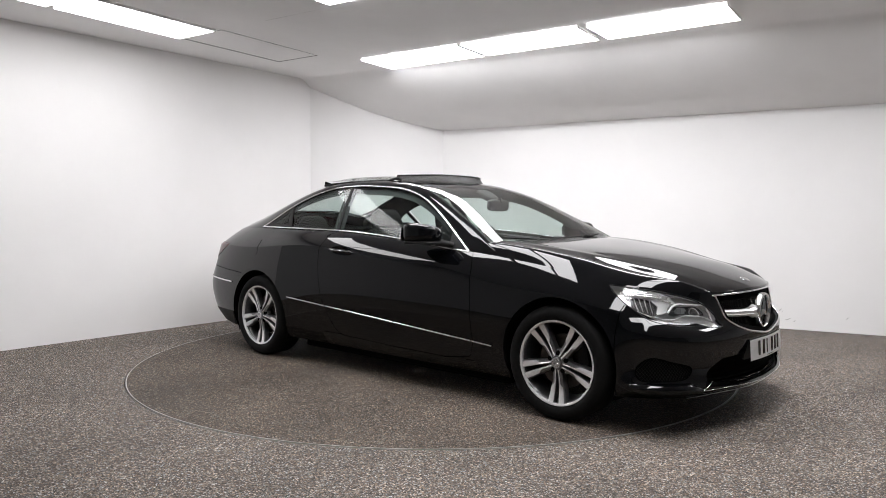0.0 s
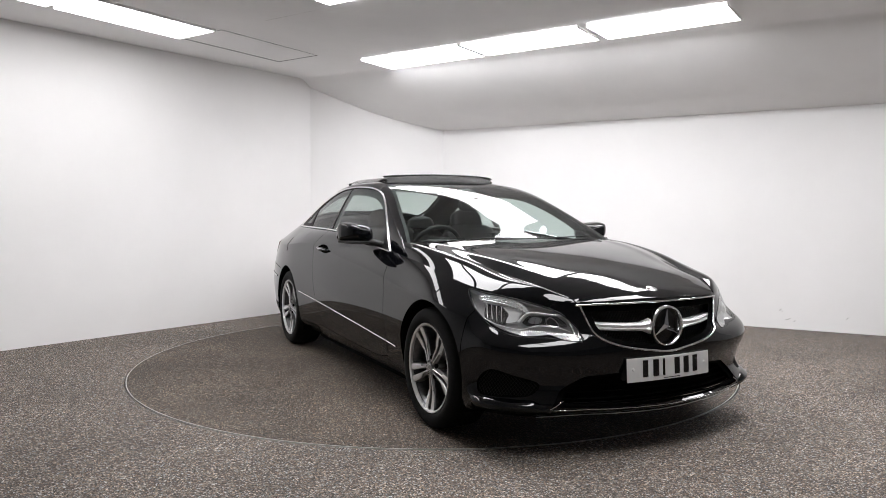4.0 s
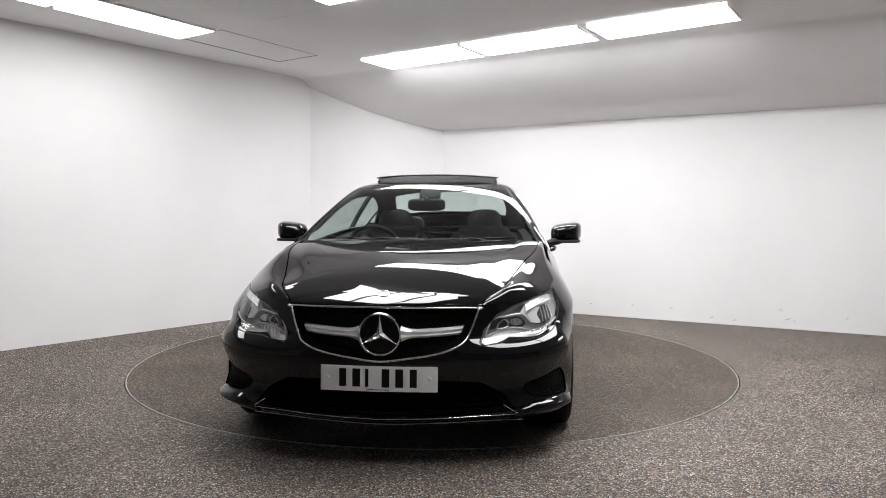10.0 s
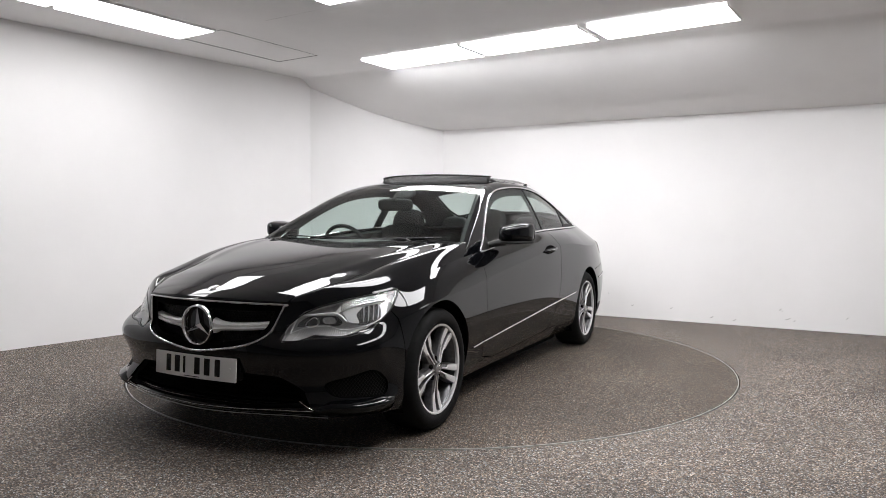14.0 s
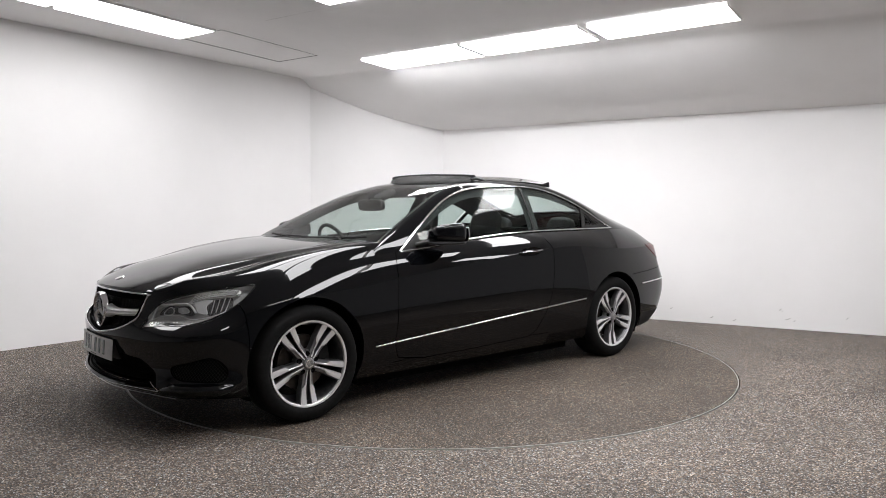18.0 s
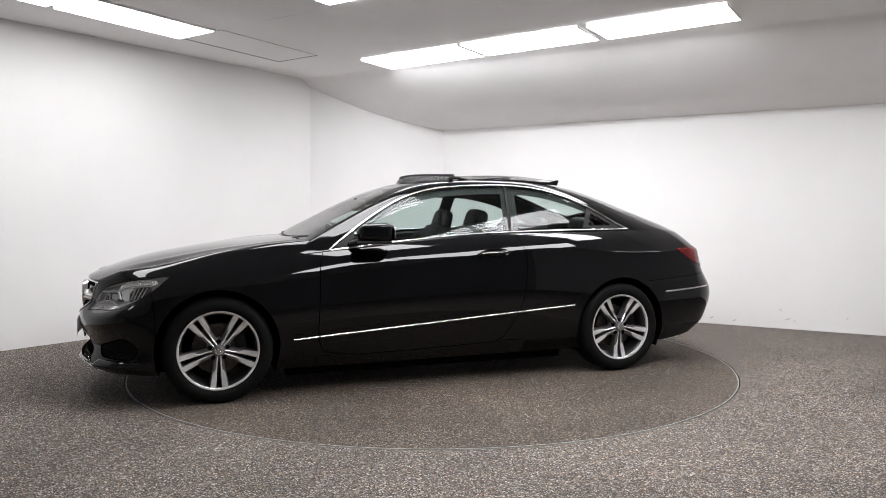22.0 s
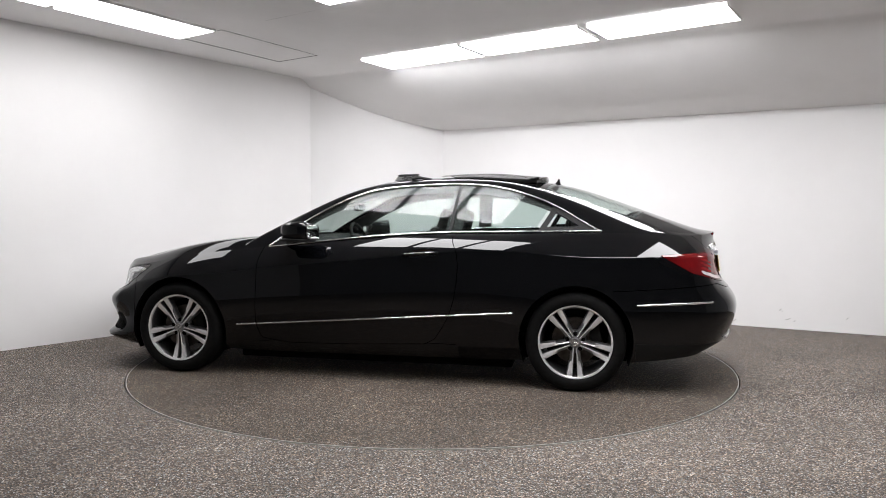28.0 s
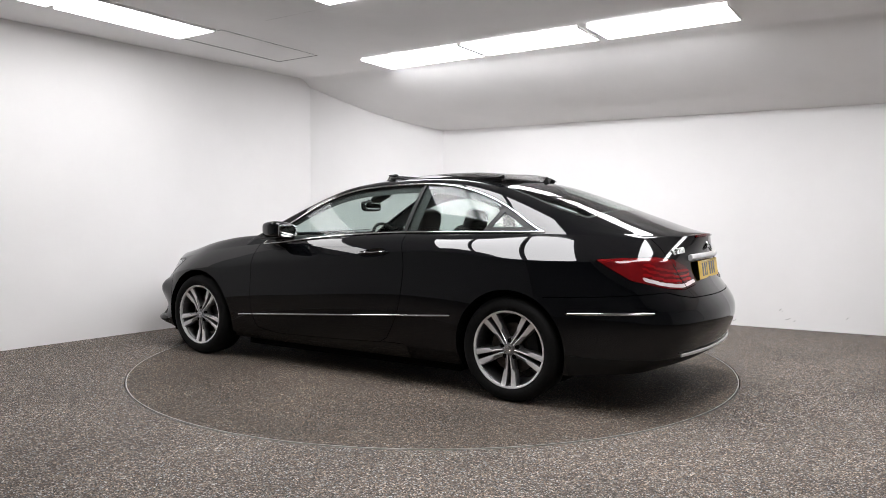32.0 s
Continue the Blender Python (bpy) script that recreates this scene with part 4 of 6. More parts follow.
# ---- wheels ----
def spoke_mesh(side):
    """One spoke of a pair: thin at the hub, stepping out to a broad machined face; grey lacquered flanks."""
    bm = bmesh.new()
    rows = []
    for k in range(25):
        t = k / 24
        r = 0.036 + t * 0.190
        inner = 0.0048 + 0.0120 * t
        step = min(1, max(0, (t - 0.40) / 0.13))
        step = step * step * (3 - 2 * step)
        width = 0.0085 + 0.004 * t + step * (0.0150 + 0.0165 * (t - 0.45))
        outer = inner + width
        ledge = outer + 0.0105 * (1 - step) * min(1, t / 0.12) + 0.003
        top = -0.004 - 0.014 * math.sin(t * math.pi * 0.9) + 0.010 * t
        pts = [(inner - 0.0025, top - 0.045), (inner - 0.0012, top - 0.004), (inner + 0.0006, top), ((inner + outer) / 2, top + 0.0022), (outer - 0.0008, top - 0.001),
               (outer + 0.001, top - 0.006), (ledge, top - 0.009), (ledge + 0.003, top - 0.045)]
        rows.append([bm.verts.new((r, o, side * c)) for c, o in pts])
    for p, q in zip(rows, rows[1:]):
        for i in range(7):
            f = bm.faces.new((p[i], p[i + 1], q[i + 1], q[i]))
            f.material_index = 0 if i in (2, 3) else 1
    bm.faces.new(rows[0]).material_index = 1
    bm.faces.new(rows[-1]).material_index = 1
    me = bm_mesh("spoke", bm, 22)
    me.materials.append(M_ALLOY)
    me.materials.append(M_GREYALLOY)
    return me


def build_wheels():
    barrel = lathe_bm([(0.2335, 0.008), (0.2355, 0.005), (0.2345, -0.004), (0.226, -0.010), (0.218, -0.022), (0.210, -0.045), (0.200, -0.09), (0.200, -0.17), (0.218, -0.195), (0.230, -0.20)], 72)
    w = part("wheel", barrel, M_BARREL, car, "twin-spoke alloy wheel, grey with machined faces", 35)
    tyre = [(0.226, -0.092), (0.236, -0.107), (0.26, -0.116), (0.288, -0.114), (0.305, -0.102), (0.3155, -0.082), (0.317, -0.05), (0.317, 0.05), (0.3155, 0.082), (0.305, 0.102), (0.288, 0.114), (0.262, 0.1165), (0.24, 0.109), (0.2365, 0.1045), (0.2335, 0.098), (0.226, 0.092)]
    t = lathe_bm([(r, o - 0.1) for r, o in tyre], 96)
    part("tyre", t, M_TYRE, w, "black low-profile tyre", 50)
    part("rim_lip", lathe_bm([(0.2215, -0.010), (0.2215, 0.0045), (0.2265, 0.0085), (0.2335, 0.0088), (0.2345, 0.004)], 96), M_ALLOY, w, "bright machined rim lip", 50)
    for side in (-1, 1):
        me = spoke_mesh(side)
        for k in range(5):
            s = put("spoke", me, None, w)
            s.matrix_basis = Matrix.Rotation(radians(90 - 72 * k), 4, "Y")
    part("hub", lathe_bm([(0.0005, -0.010), (0.030, -0.010), (0.040, -0.014), (0.062, -0.020), (0.071, -0.030), (0.074, -0.06), (0.0005, -0.06)], 40), M_GREYALLOY, w, "grey wheel hub")
    cap = part("hub_cap", lathe_bm([(0.0005, 0.004), (0.024, 0.0035), (0.0295, 0.001), (0.031, -0.008), (0.0005, -0.009)], 32), M_CAP, w, "satin silver hub cap")
    for k in range(3):
        ray = part("cap_ray", box_bm(0.003, 0.003, 0.017, 0.0008, 1, (0, 0, 0.009)), M_CHROME, w, "raised chrome ray")
        ray.matrix_basis = pose(0, 0.0035, 0) @ Matrix.Rotation(radians(120 * k), 4, "Y")
    part("cap_ring", lathe_bm([(0.0185, 0.002), (0.0185, 0.0052), (0.0225, 0.0052), (0.0225, 0.001)], 32), M_CHROME, w, "chrome cap ring")
    # shaded holes of the hub drawn as raised black discs
    for k in range(5):
        a = radians(90 + 72 * k)
        b = lathe_bm([(0.0005, -0.0140), (0.0075, -0.0140), (0.0100, -0.0125), (0.0125, -0.0125), (0.0140, -0.0150), (0.0140, -0.03)], 16)
        bmesh.ops.translate(b, vec=(0.052 * math.cos(a), 0.0, 0.052 * math.sin(a)), verts=b.verts)
        part("hub_hole", b, M_CAVITY, w, "black disc for a shaded hub hole")
    part("brake_disc", lathe_bm([(0.075, -0.095), (0.075, -0.075), (0.150, -0.075), (0.150, -0.098), (0.075, -0.098)], 48), M_DISCMETAL, w, "iron brake disc")
    part("caliper", box_bm(0.07, 0.05, 0.17, 0.012, 2, (-0.13, -0.085, 0.02), (0, 12, 0)), M_BLACK, w, "dark brake caliper")
    w.matrix_basis = pose(AXLE, HUB_Y, HUB_Z)
    for x, y, turn in ((-AXLE, HUB_Y, 0), (AXLE, -HUB_Y, 180), (-AXLE, -HUB_Y, 180)):
        copy_thing(w, pose(x, y, HUB_Z, 0, 0, turn))
    # wheel housings, closed inside
    for x in (AXLE, -AXLE):
        for s in (1, -1):
            bm = bmesh.new()
            rows = []
            angles = [radians(-26 + 232 * k / 40) for k in range(41)]
            edge = [(x + (ARCH_R + 0.004) * math.cos(a), ARCH_Z + (ARCH_R + 0.004) * math.sin(a)) for a in angles]
            rows.append([bm.verts.new((u, s * (on_side(u, max(w, 0.22), -0.010)).y, w)) for u, w in edge])
            for r, y in ((ARCH_R + 0.012, 0.80), (ARCH_R + 0.012, 0.55), (0.01, 0.55)):
                rows.append([bm.verts.new((x + r * math.cos(a), s * y, ARCH_Z + r * math.sin(a))) for a in angles])
            for p, q in zip(rows, rows[1:]):
                for i in range(40):
                    bm.faces.new((p[i], p[i + 1], q[i + 1], q[i]))
            part("wheel_housing", bm, M_CAVITY, car, "black wheel arch liner")


# ---- nose ----
def build_nose():
    # grille: recess, lattice, chrome surround, silver bar and ring
    back = cut(flank, front_of(1.5), in_front(GRILLE, 0.02))
    put("grille_recess", shell_mesh("grille_recess", back, -0.075, 0.0, both=True), M_CAVITY, car, "black grille recess")
    bm = bmesh.new()
    loop = [on_front(y, z, 0.0) for y, z in smooth_loop(GRILLE, 5)]
    a = [bm.verts.new(p) for p in loop]
    b = [bm.verts.new(p - Vector((0.08, 0, 0))) for p in loop]
    for i in range(len(a)):
        j = (i + 1) % len(a)
        bm.faces.new((a[i], a[j], b[j], b[i]))
    part("grille_throat", bm, M_BLACK, car, "black grille side wall")
    lattice = bmesh.new()
    for sgn in (1, -1):
        for k in range(-44, 45):
            run = []
            for i in range(0, 60):
                z = 0.47 + i * 0.0042
                y = k * 0.017 + sgn * (z - 0.59) * 0.75
                if poly_distance(GRILLE, np.array([y]), np.array([z]))[0] > 0.004:
                    run.append((y, z))
                elif run:
                    break
            if len(run) > 2:
                p0, p1 = on_front(*run[0], -0.05), on_front(*run[-1], -0.05)
                mid = on_front(*run[len(run) // 2], -0.05)
                for u, v in ((p0, mid), (mid, p1)):
                    d = (v - u).normalized()
                    sd = d.cross(Vector((1, 0, 0))).normalized() * 0.0022
                    q = [lattice.verts.new(u - sd), lattice.verts.new(u + sd), lattice.verts.new(v + sd), lattice.verts.new(v - sd)]
                    r = [lattice.verts.new(c.co - Vector((0.006, 0, 0))) for c in q]
                    lattice.faces.new(q)
                    lattice.faces.new((q[0], r[0], r[3], q[3]))
                    lattice.faces.new((q[1], r[1], r[2], q[2]))
    part("grille_mesh", lattice, M_BLACK, car, "black lattice grille")
    tube("grille_surround", loop, 0.0055, M_CHROME, car, "thin chrome grille surround", 8, 1.0, (1, 0, 0), True)
    for s in (1, -1):
        bm = bmesh.new()
        rows = []
        for k in range(13):
            t = k / 12
            y = s * (0.085 + t * 0.315)
            h = 0.0175 + 0.020 * max(0, 1 - t / 0.24) ** 2
            z = 0.592 + 0.013 * t
            c = on_front(y, z, -0.018 - 0.012 * t + 0.012 * max(0, 1 - t / 0.25))
            rows.append([bm.verts.new(c + Vector(o)) for o in ((-0.03, 0, h), (0.0, 0, h), (0.012, 0, h * 0.55), (0.004, 0, h * 0.1), (0.004, 0, -h * 0.1), (0.014, 0, -h * 0.45), (0.004, 0, -h), (-0.03, 0, -h))])
        for p, q in zip(rows, rows[1:]):
            for i in range(8):
                bm.faces.new((p[i], p[(i + 1) % 8], q[(i + 1) % 8], q[i]))
        bm.faces.new(rows[0])
        bm.faces.new(rows[-1])
        part("grille_bar", bm, M_WHITEMETAL, car, "satin silver grille bar", 30)
    cz, cx = 0.590, 2.178
    em = part("emblem", lathe_bm([(0.086, -0.03), (0.0985, -0.02), (0.0985, 0.004), (0.095, 0.012), (0.089, 0.014), (0.084, 0.008), (0.083, -0.01)], 56, "x"), M_CHROME, car, "round chrome emblem ring")
    em.matrix_basis = pose(cx, 0, cz)
    part("backing", lathe_bm([(0.0005, -0.012), (0.05, -0.012), (0.0845, -0.012), (0.0845, -0.03), (0.0005, -0.03)], 40, "x"), M_GLOSSBLACK, em, "gloss black disc")
    for k in range(3):
        bm = bmesh.new()
        tip, l, r, c = (bm.verts.new(p) for p in ((0.004, 0, 0.085), (0.0, -0.0155, -0.001), (0.0, 0.0155, -0.001), (0.016, 0, 0.0)))
        q = [bm.verts.new(p) for p in ((-0.012, 0, 0.085), (-0.012, -0.0155, -0.001), (-0.012, 0.0155, -0.001))]
        bm.faces.new((tip, l, c))
        bm.faces.new((tip, c, r))
        bm.faces.new((tip, q[0], q[1], l))
        bm.faces.new((tip, r, q[2], q[0]))
        ray = part("ray", bm, M_CHROME, em, "", 20)
        ray.matrix_basis = Matrix.Rotation(radians(120 * k), 4, "X")
    bd = part("bonnet_badge", lathe_bm([(0.0005, 0.005), (0.018, 0.004), (0.026, 0.002), (0.029, -0.003)], 28, "z"), M_CHROME, car, "small round silver badge")
    bd.matrix_basis = pose(2.075, 0, 0.7590, 0, 21, 0)
    # lower intake and side intakes
    for name, loop2, deep in (("intake_mesh", INTAKE, 0.06),):
        put("intake_recess", shell_mesh("intake_recess", cut(flank, front_of(1.5), in_front(loop2, 0.015)), -deep, 0.0, both=True), M_CAVITY, car, "black intake recess")
        lp = [on_front(y, z, 0.0) for y, z in smooth_loop(loop2, 5)]
        bm = bmesh.new()
        a, b = [bm.verts.new(p) for p in lp], [bm.verts.new(p - Vector((deep, 0, 0))) for p in lp]
        for i in range(len(a)):
            j = (i + 1) % len(a)
            bm.faces.new((a[i], a[j], b[j], b[i]))
        part("intake_throat", bm, M_BLACK, car, "black intake edge")
    for k in range(7):
        z = 0.247 + k * 0.020
        half = float(np.interp(z, [0.245, 0.315, 0.375], [0.57, 0.53, 0.42]))
        tube("intake_slat", [on_front(y, z, -0.035) for y in np.linspace(-half, half, 25)], 0.003, M_CAVITY, car, "black intake slat", 6)
    for s in (1, -1):
        put("side_intake", shell_mesh("side_intake", cut(flank, in_ring(FOG, 0.006)), -0.014, 0.0, s < 0), M_CAVITY, car, "black side intake")
        net = bmesh.new()
        u0 = min(u for u, z in FOG)
        for sgn in (1, -1):
            for k in range(-6, 26):
                run = []
                for i in range(34):
                    z = 0.276 + i * 0.004
                    u = u0 + k * 0.017 + sgn * (z - 0.276) * 0.9
                    if poly_distance(FOG, np.array([u]), np.array([z]))[0] > 0.002:
                        run.append((u, z))
                    elif run:
                        break
                if len(run) > 2:
                    for (ua, za), (ub, zb) in zip(run[::4], run[4::4]):
                        a, b = on_ring(ua, za, -0.006, s), on_ring(ub, zb, -0.006, s)
                        d = Vector((0, 0, 0.0016))
                        net.faces.new([net.verts.new(v) for v in (a - d, a + d, b + d, b - d)])
        # ledge of the bumper under the side intake, facing upwards
        blade = bmesh.new()
        rows = []
        for k in range(29):
            t = k / 28
            u = ring_at(2.06, 0.585) * (1 - t) + ring_at(1.800, 0.862) * t
            top = float(np.interp(t, [0, 0.22, 0.75, 1], [0.232, 0.272, 0.276, 0.262]))
            out = 0.026 * math.sin(math.pi * min(1, 0.06 + t * 0.94)) ** 0.6
            rows.append([blade.verts.new(on_ring(u, z, o, s)) for z, o in ((top + 0.004, -0.006), (top, 0.003), (top - 0.016, out * 0.75), (top - 0.026, out), (top - 0.040, out * 0.95), (0.205, out * 0.55), (0.192, -0.006))])
        for p, q in zip(rows, rows[1:]):
            for i in range(6):
                blade.faces.new((p[i], p[i + 1], q[i + 1], q[i]))
        part("bumper_ledge", blade, M_PAINT, car, "glossy black bumper ledge", 60)
        part("side_mesh", net, M_BLACK, car, "black lattice in the side intake")
    for s in (1, -1):
        run = [(0.0, 0.219), (0.12, 0.222), (0.25, 0.226), (0.36, 0.229), (0.46, 0.230), (0.545, 0.229), (0.600, 0.2285), (0.611, 0.2305), (0.598, 0.238), (0.578, 0.250), (0.545, 0.270)]
        tube("intake_trim", [on_front(s * y, z, 0.003) for y, z in smooth_loop(run, 4, False)], 0.0021, M_CHROME, car, "thin chrome line hooked at the intake corner", 8)
    ys = np.linspace(-0.63, 0.63, 49)
    tube("lip_trim", [on_front(y, 0.189 + 0.013 * min(1, abs(y) / 0.36) - 0.016 * max(0, (abs(y) - 0.45) / 0.18) ** 2, 0.005) for y in ys], 0.0020, M_SATIN, car, "silver strip along the bumper lip", 8)
    # bonnet front edge line
    tube("bonnet_edge", [on_front(y, 0.7145 - 0.002 * (abs(y) / 0.4) ** 2, 0.001) for y in np.linspace(-0.43, 0.43, 31)], 0.003, M_GLOSSBLACK, car, "gloss black bonnet lip", 6)
    # plate: characters as plain bars
    bm = box_bm(0.003, 0.52, 0.111, 0.001, 1)
    bmesh.ops.subdivide_edges(bm, edges=[e for e in bm.edges if abs(e.verts[0].co.y - e.verts[1].co.y) > 0.3], cuts=14)
    for v in bm.verts:
        v.co.x -= 0.28 * v.co.y ** 2
    plate = part("number_plate", bm, M_WHITE, car, "white front number plate")
    plate.matrix_basis = pose(2.218, 0, 0.4, 0, -3, 0)
    for y in (-0.172, -0.112, -0.065, 0.018, 0.078, 0.138):
        part("bar", box_bm(0.002, 0.034 if y != -0.065 else 0.014, 0.079, at=(0.0016 - 0.28 * (y + 0.015) ** 2, y + 0.015, 0.004)), M_GLOSSBLACK, plate, "dark plain bar")
    for y in (-0.225, 0.225):
        part("plate_screw", lathe_bm([(0.0005, 0.004), (0.006, 0.003), (0.008, 0.0)], 14, "x"), M_WHITE, plate, "white screw cap").matrix_basis = pose(0.001 - 0.28 * y * y, y, 0.003)
    part("bar", box_bm(0.001, 0.10, 0.0035, at=(0.0014, 0.0, -0.0475)), M_BLACK, plate, "thin dark bar")
    put("plate_holder", shell_mesh("plate_holder", cut(flank, front_of(1.5), in_front([(-0.26, 0.345), (0.26, 0.345), (0.26, 0.455), (-0.26, 0.455)])), 0.002, 0.01, both=True), M_BLACK, car, "black plate holder")


def build_headlights():
    # outlines of the inner pieces on the lamp's skin
    strip_top = [(2.072, 0.464, 0.570), (2.038, 0.519, 0.591), (2.012, 0.563, 0.598), (1.984, 0.606, 0.602), (1.964, 0.639, 0.594), (1.944, 0.672, 0.586), (1.905, 0.722, 0.594), (1.858, 0.762, 0.607), (1.805, 0.795, 0.630)]
    strip_low = [(1.830, 0.800, 0.626), (1.892, 0.775, 0.598), (1.955, 0.730, 0.576), (1.990, 0.686, 0.567), (2.025, 0.630, 0.567), (2.052, 0.580, 0.571), (2.083, 0.525, 0.551), (2.103, 0.448, 0.541)]
    wedge = [(1.905, 0.653, 0.708), (1.843, 0.690, 0.733), (1.778, 0.728, 0.739), (1.717, 0.773, 0.729), (1.741, 0.778, 0.708), (1.805, 0.747, 0.697), (1.860, 0.708, 0.690), (1.898, 0.679, 0.679), (1.931, 0.649, 0.665), (1.955, 0.626, 0.651), (1.933, 0.638, 0.680)]
    hook = [(1.924, 0.657, 0.667), (1.922, 0.673, 0.644), (1.919, 0.689, 0.621), (1.891, 0.725, 0.614), (1.887, 0.720, 0.631), (1.884, 0.707, 0.657), (1.853, 0.722, 0.684), (1.886, 0.688, 0.688)]
    outer_unit = [(1.888, 0.697, 0.667), (1.853, 0.722, 0.688), (1.767, 0.771, 0.703), (1.801, 0.792, 0.632), (1.884, 0.730, 0.612), (1.886, 0.714, 0.641)]
    inner_unit = [(2.056, 0.486, 0.596), (2.030, 0.521, 0.642), (1.990, 0.580, 0.650), (1.949, 0.635, 0.652), (1.936, 0.664, 0.619), (1.961, 0.640, 0.603), (1.982, 0.605, 0.610), (2.011, 0.562, 0.606)]
    facet = [(1.988, 0.585, 0.640), (1.957, 0.627, 0.646), (1.951, 0.647, 0.620), (1.974, 0.618, 0.611), (1.990, 0.592, 0.615)]
    oval = [(2.034, 0.525, 0.601), (2.026, 0.533, 0.624), (2.007, 0.556, 0.641), (2.001, 0.572, 0.624), (2.009, 0.566, 0.605)]
    for m in (False, True):
        s = -1 if m else 1
        lens = put("headlight", shell_mesh("headlight", cut(flank, in_ring(HEADLIGHT, -0.001), front_of(1.5)), 0.0015, 0.0, m), M_CLEAR, car, "clear headlight cover over white light guides")
        put("housing", shell_mesh("housing", cut(flank, in_ring(HEADLIGHT, 0.006), front_of(1.5)), -0.050, 0.0, m), M_LAMPGREY, lens, "grey lamp housing")
        # rim wall between cover and housing
        loop = smooth_loop(HL_PTS, 4)
        bm = bmesh.new()
        a = [bm.verts.new(skin(*v, 0.0, s)) for v in loop]
        b = [bm.verts.new(skin(*v, 0.053, s)) for v in loop]
        for i in range(len(a)):
            j = (i + 1) % len(a)
            bm.faces.new((a[i], a[j], b[j], b[i]))
        part("rim_wall", bm, M_LAMPGREY, lens, "grey inner wall")
        tube("lamp_seal", [skin(*v, 0.001, s) for v in loop], 0.003, M_BLACK, lens, "black lamp seal", 6, 1.0, (1, 0, 0), True)

        def patch(name, pts, deep, mat, label, n=4, fold=0.004):
            ring = [(ring_at(*v), v[2]) for v in (smooth_loop(pts, n) if n > 1 else pts)]
            return put(name, shell_mesh(name, cut(flank, in_ring(ring), in_ring(HEADLIGHT, -0.004), front_of(1.5)), -deep, fold, m), mat, lens, label)

        def guide(name, pts, r, mat, label, deep=0.016, flat=0.8, closed=False):
            tube(name, [skin(*p, deep, s) for p in smooth_loop(pts, 5, closed)], r, mat, lens, label, 8, flat, (1, 0.5 * s, 0), closed)
        patch("outer_unit", outer_unit, 0.034, M_LAMPDARK, "dark main beam chamber", fold=0.010)
        patch("inner_unit", inner_unit, 0.036, M_LAMPDARK, "dark inner lamp chamber", fold=0.010)
        # white stands in for the ceiling lights mirrored in this reflector
        patch("reflector_wedge", wedge, 0.012, M_GUIDE, "reflector wedge with mirrored light put into its white", fold=0.012)
        over, under = ((1.725, 0.768, 0.729), (1.785, 0.728, 0.735), (1.848, 0.692, 0.727), (1.915, 0.650, 0.700)), ((1.745, 0.777, 0.712), (1.805, 0.745, 0.702), (1.865, 0.706, 0.693), (1.930, 0.652, 0.670))
        # round bars added along the wedge to catch ceiling glints
        for q in (0.1, 0.37, 0.64, 0.9):
            guide("reflector_step", [tuple(Vector(u).lerp(Vector(v), q)) for u, v in zip(over, under)], 0.0058, M_SILVERED, "silvered reflector step", 0.010, 1.0)
        patch("light_guide", hook, 0.016, M_GUIDE, "white light guide hook", fold=0.010)
        patch("facet", facet, 0.022, M_SATIN, "silver reflector facet", 1, 0.010)
        guide("lens_ring", oval, 0.0030, M_CHROME, "thin chrome lens ring", 0.020, 1.0, True)
        guide("light_guide", [(2.046, 0.492, 0.651), (2.003, 0.558, 0.655), (1.956, 0.621, 0.662), (1.936, 0.651, 0.650), (1.926, 0.681, 0.619)], 0.0065, M_GUIDE, "white light guide", 0.012)
        guide("inner_rim", [(2.072, 0.466, 0.572), (2.060, 0.480, 0.612), (2.046, 0.494, 0.646)], 0.0050, M_GUIDE, "white inner rim", 0.008)
        guide("upper_rim", [(2.036, 0.512, 0.664), (1.985, 0.580, 0.688), (1.905, 0.652, 0.712), (1.834, 0.697, 0.730), (1.75, 0.738, 0.742)], 0.0040, M_SATIN, "silver upper rim", 0.008)
        # curved fins in front of the main beam
        for k in range(4):
            t = k / 3
            top, low = Vector((1.842, 0.725, 0.691)).lerp(Vector((1.775, 0.768, 0.698)), t), Vector((1.872, 0.740, 0.622)).lerp(Vector((1.812, 0.783, 0.634)), t)
            mid = top.lerp(low, 0.5) + Vector((0.004, 0.006, 0))
            guide("reflector_fin", [tuple(top), tuple(mid), tuple(low)], 0.0024, M_SATIN, "satin curved reflector fin", 0.018, 1.0)
        for k in range(4):
            t = k / 3
            guide("inner_rib", [(2.000 - 0.045 * t, 0.573 + 0.060 * t, 0.640), (2.001 - 0.045 * t, 0.580 + 0.060 * t, 0.614)], 0.0018, M_CHROME, "fine chrome rib", 0.018, 1.0)
        patch("indicator_strip", strip_top + strip_low, 0.010, M_LAMPSTRIP, "ribbed pale grey indicator strip", 1, 0.008)
        guide("strip_edge", strip_top, 0.0030, M_GUIDE, "white edge of the indicator strip", 0.006)
        for k in range(22):
            i = (0.1 + 0.55 * k / 21) * (len(strip_top) - 1)
            j = (0.92 - 0.55 * k / 21) * (len(strip_low) - 1)
            a = Vector(strip_top[int(i)]).lerp(Vector(strip_top[int(i) + 1]), i % 1)
            b = Vector(strip_low[int(j)]).lerp(Vector(strip_low[min(int(j) + 1, 7)]), j % 1)
            tube("strip_rib", [skin(*a.lerp(b, q), 0.008, s) for q in (0.1, 0.5, 0.88)], 0.0016, M_SATIN, lens, "fine silver rib", 5)


# ---- flanks ----
STRIP = lambda x: 0.352 + (0.938 - x) * 0.0722


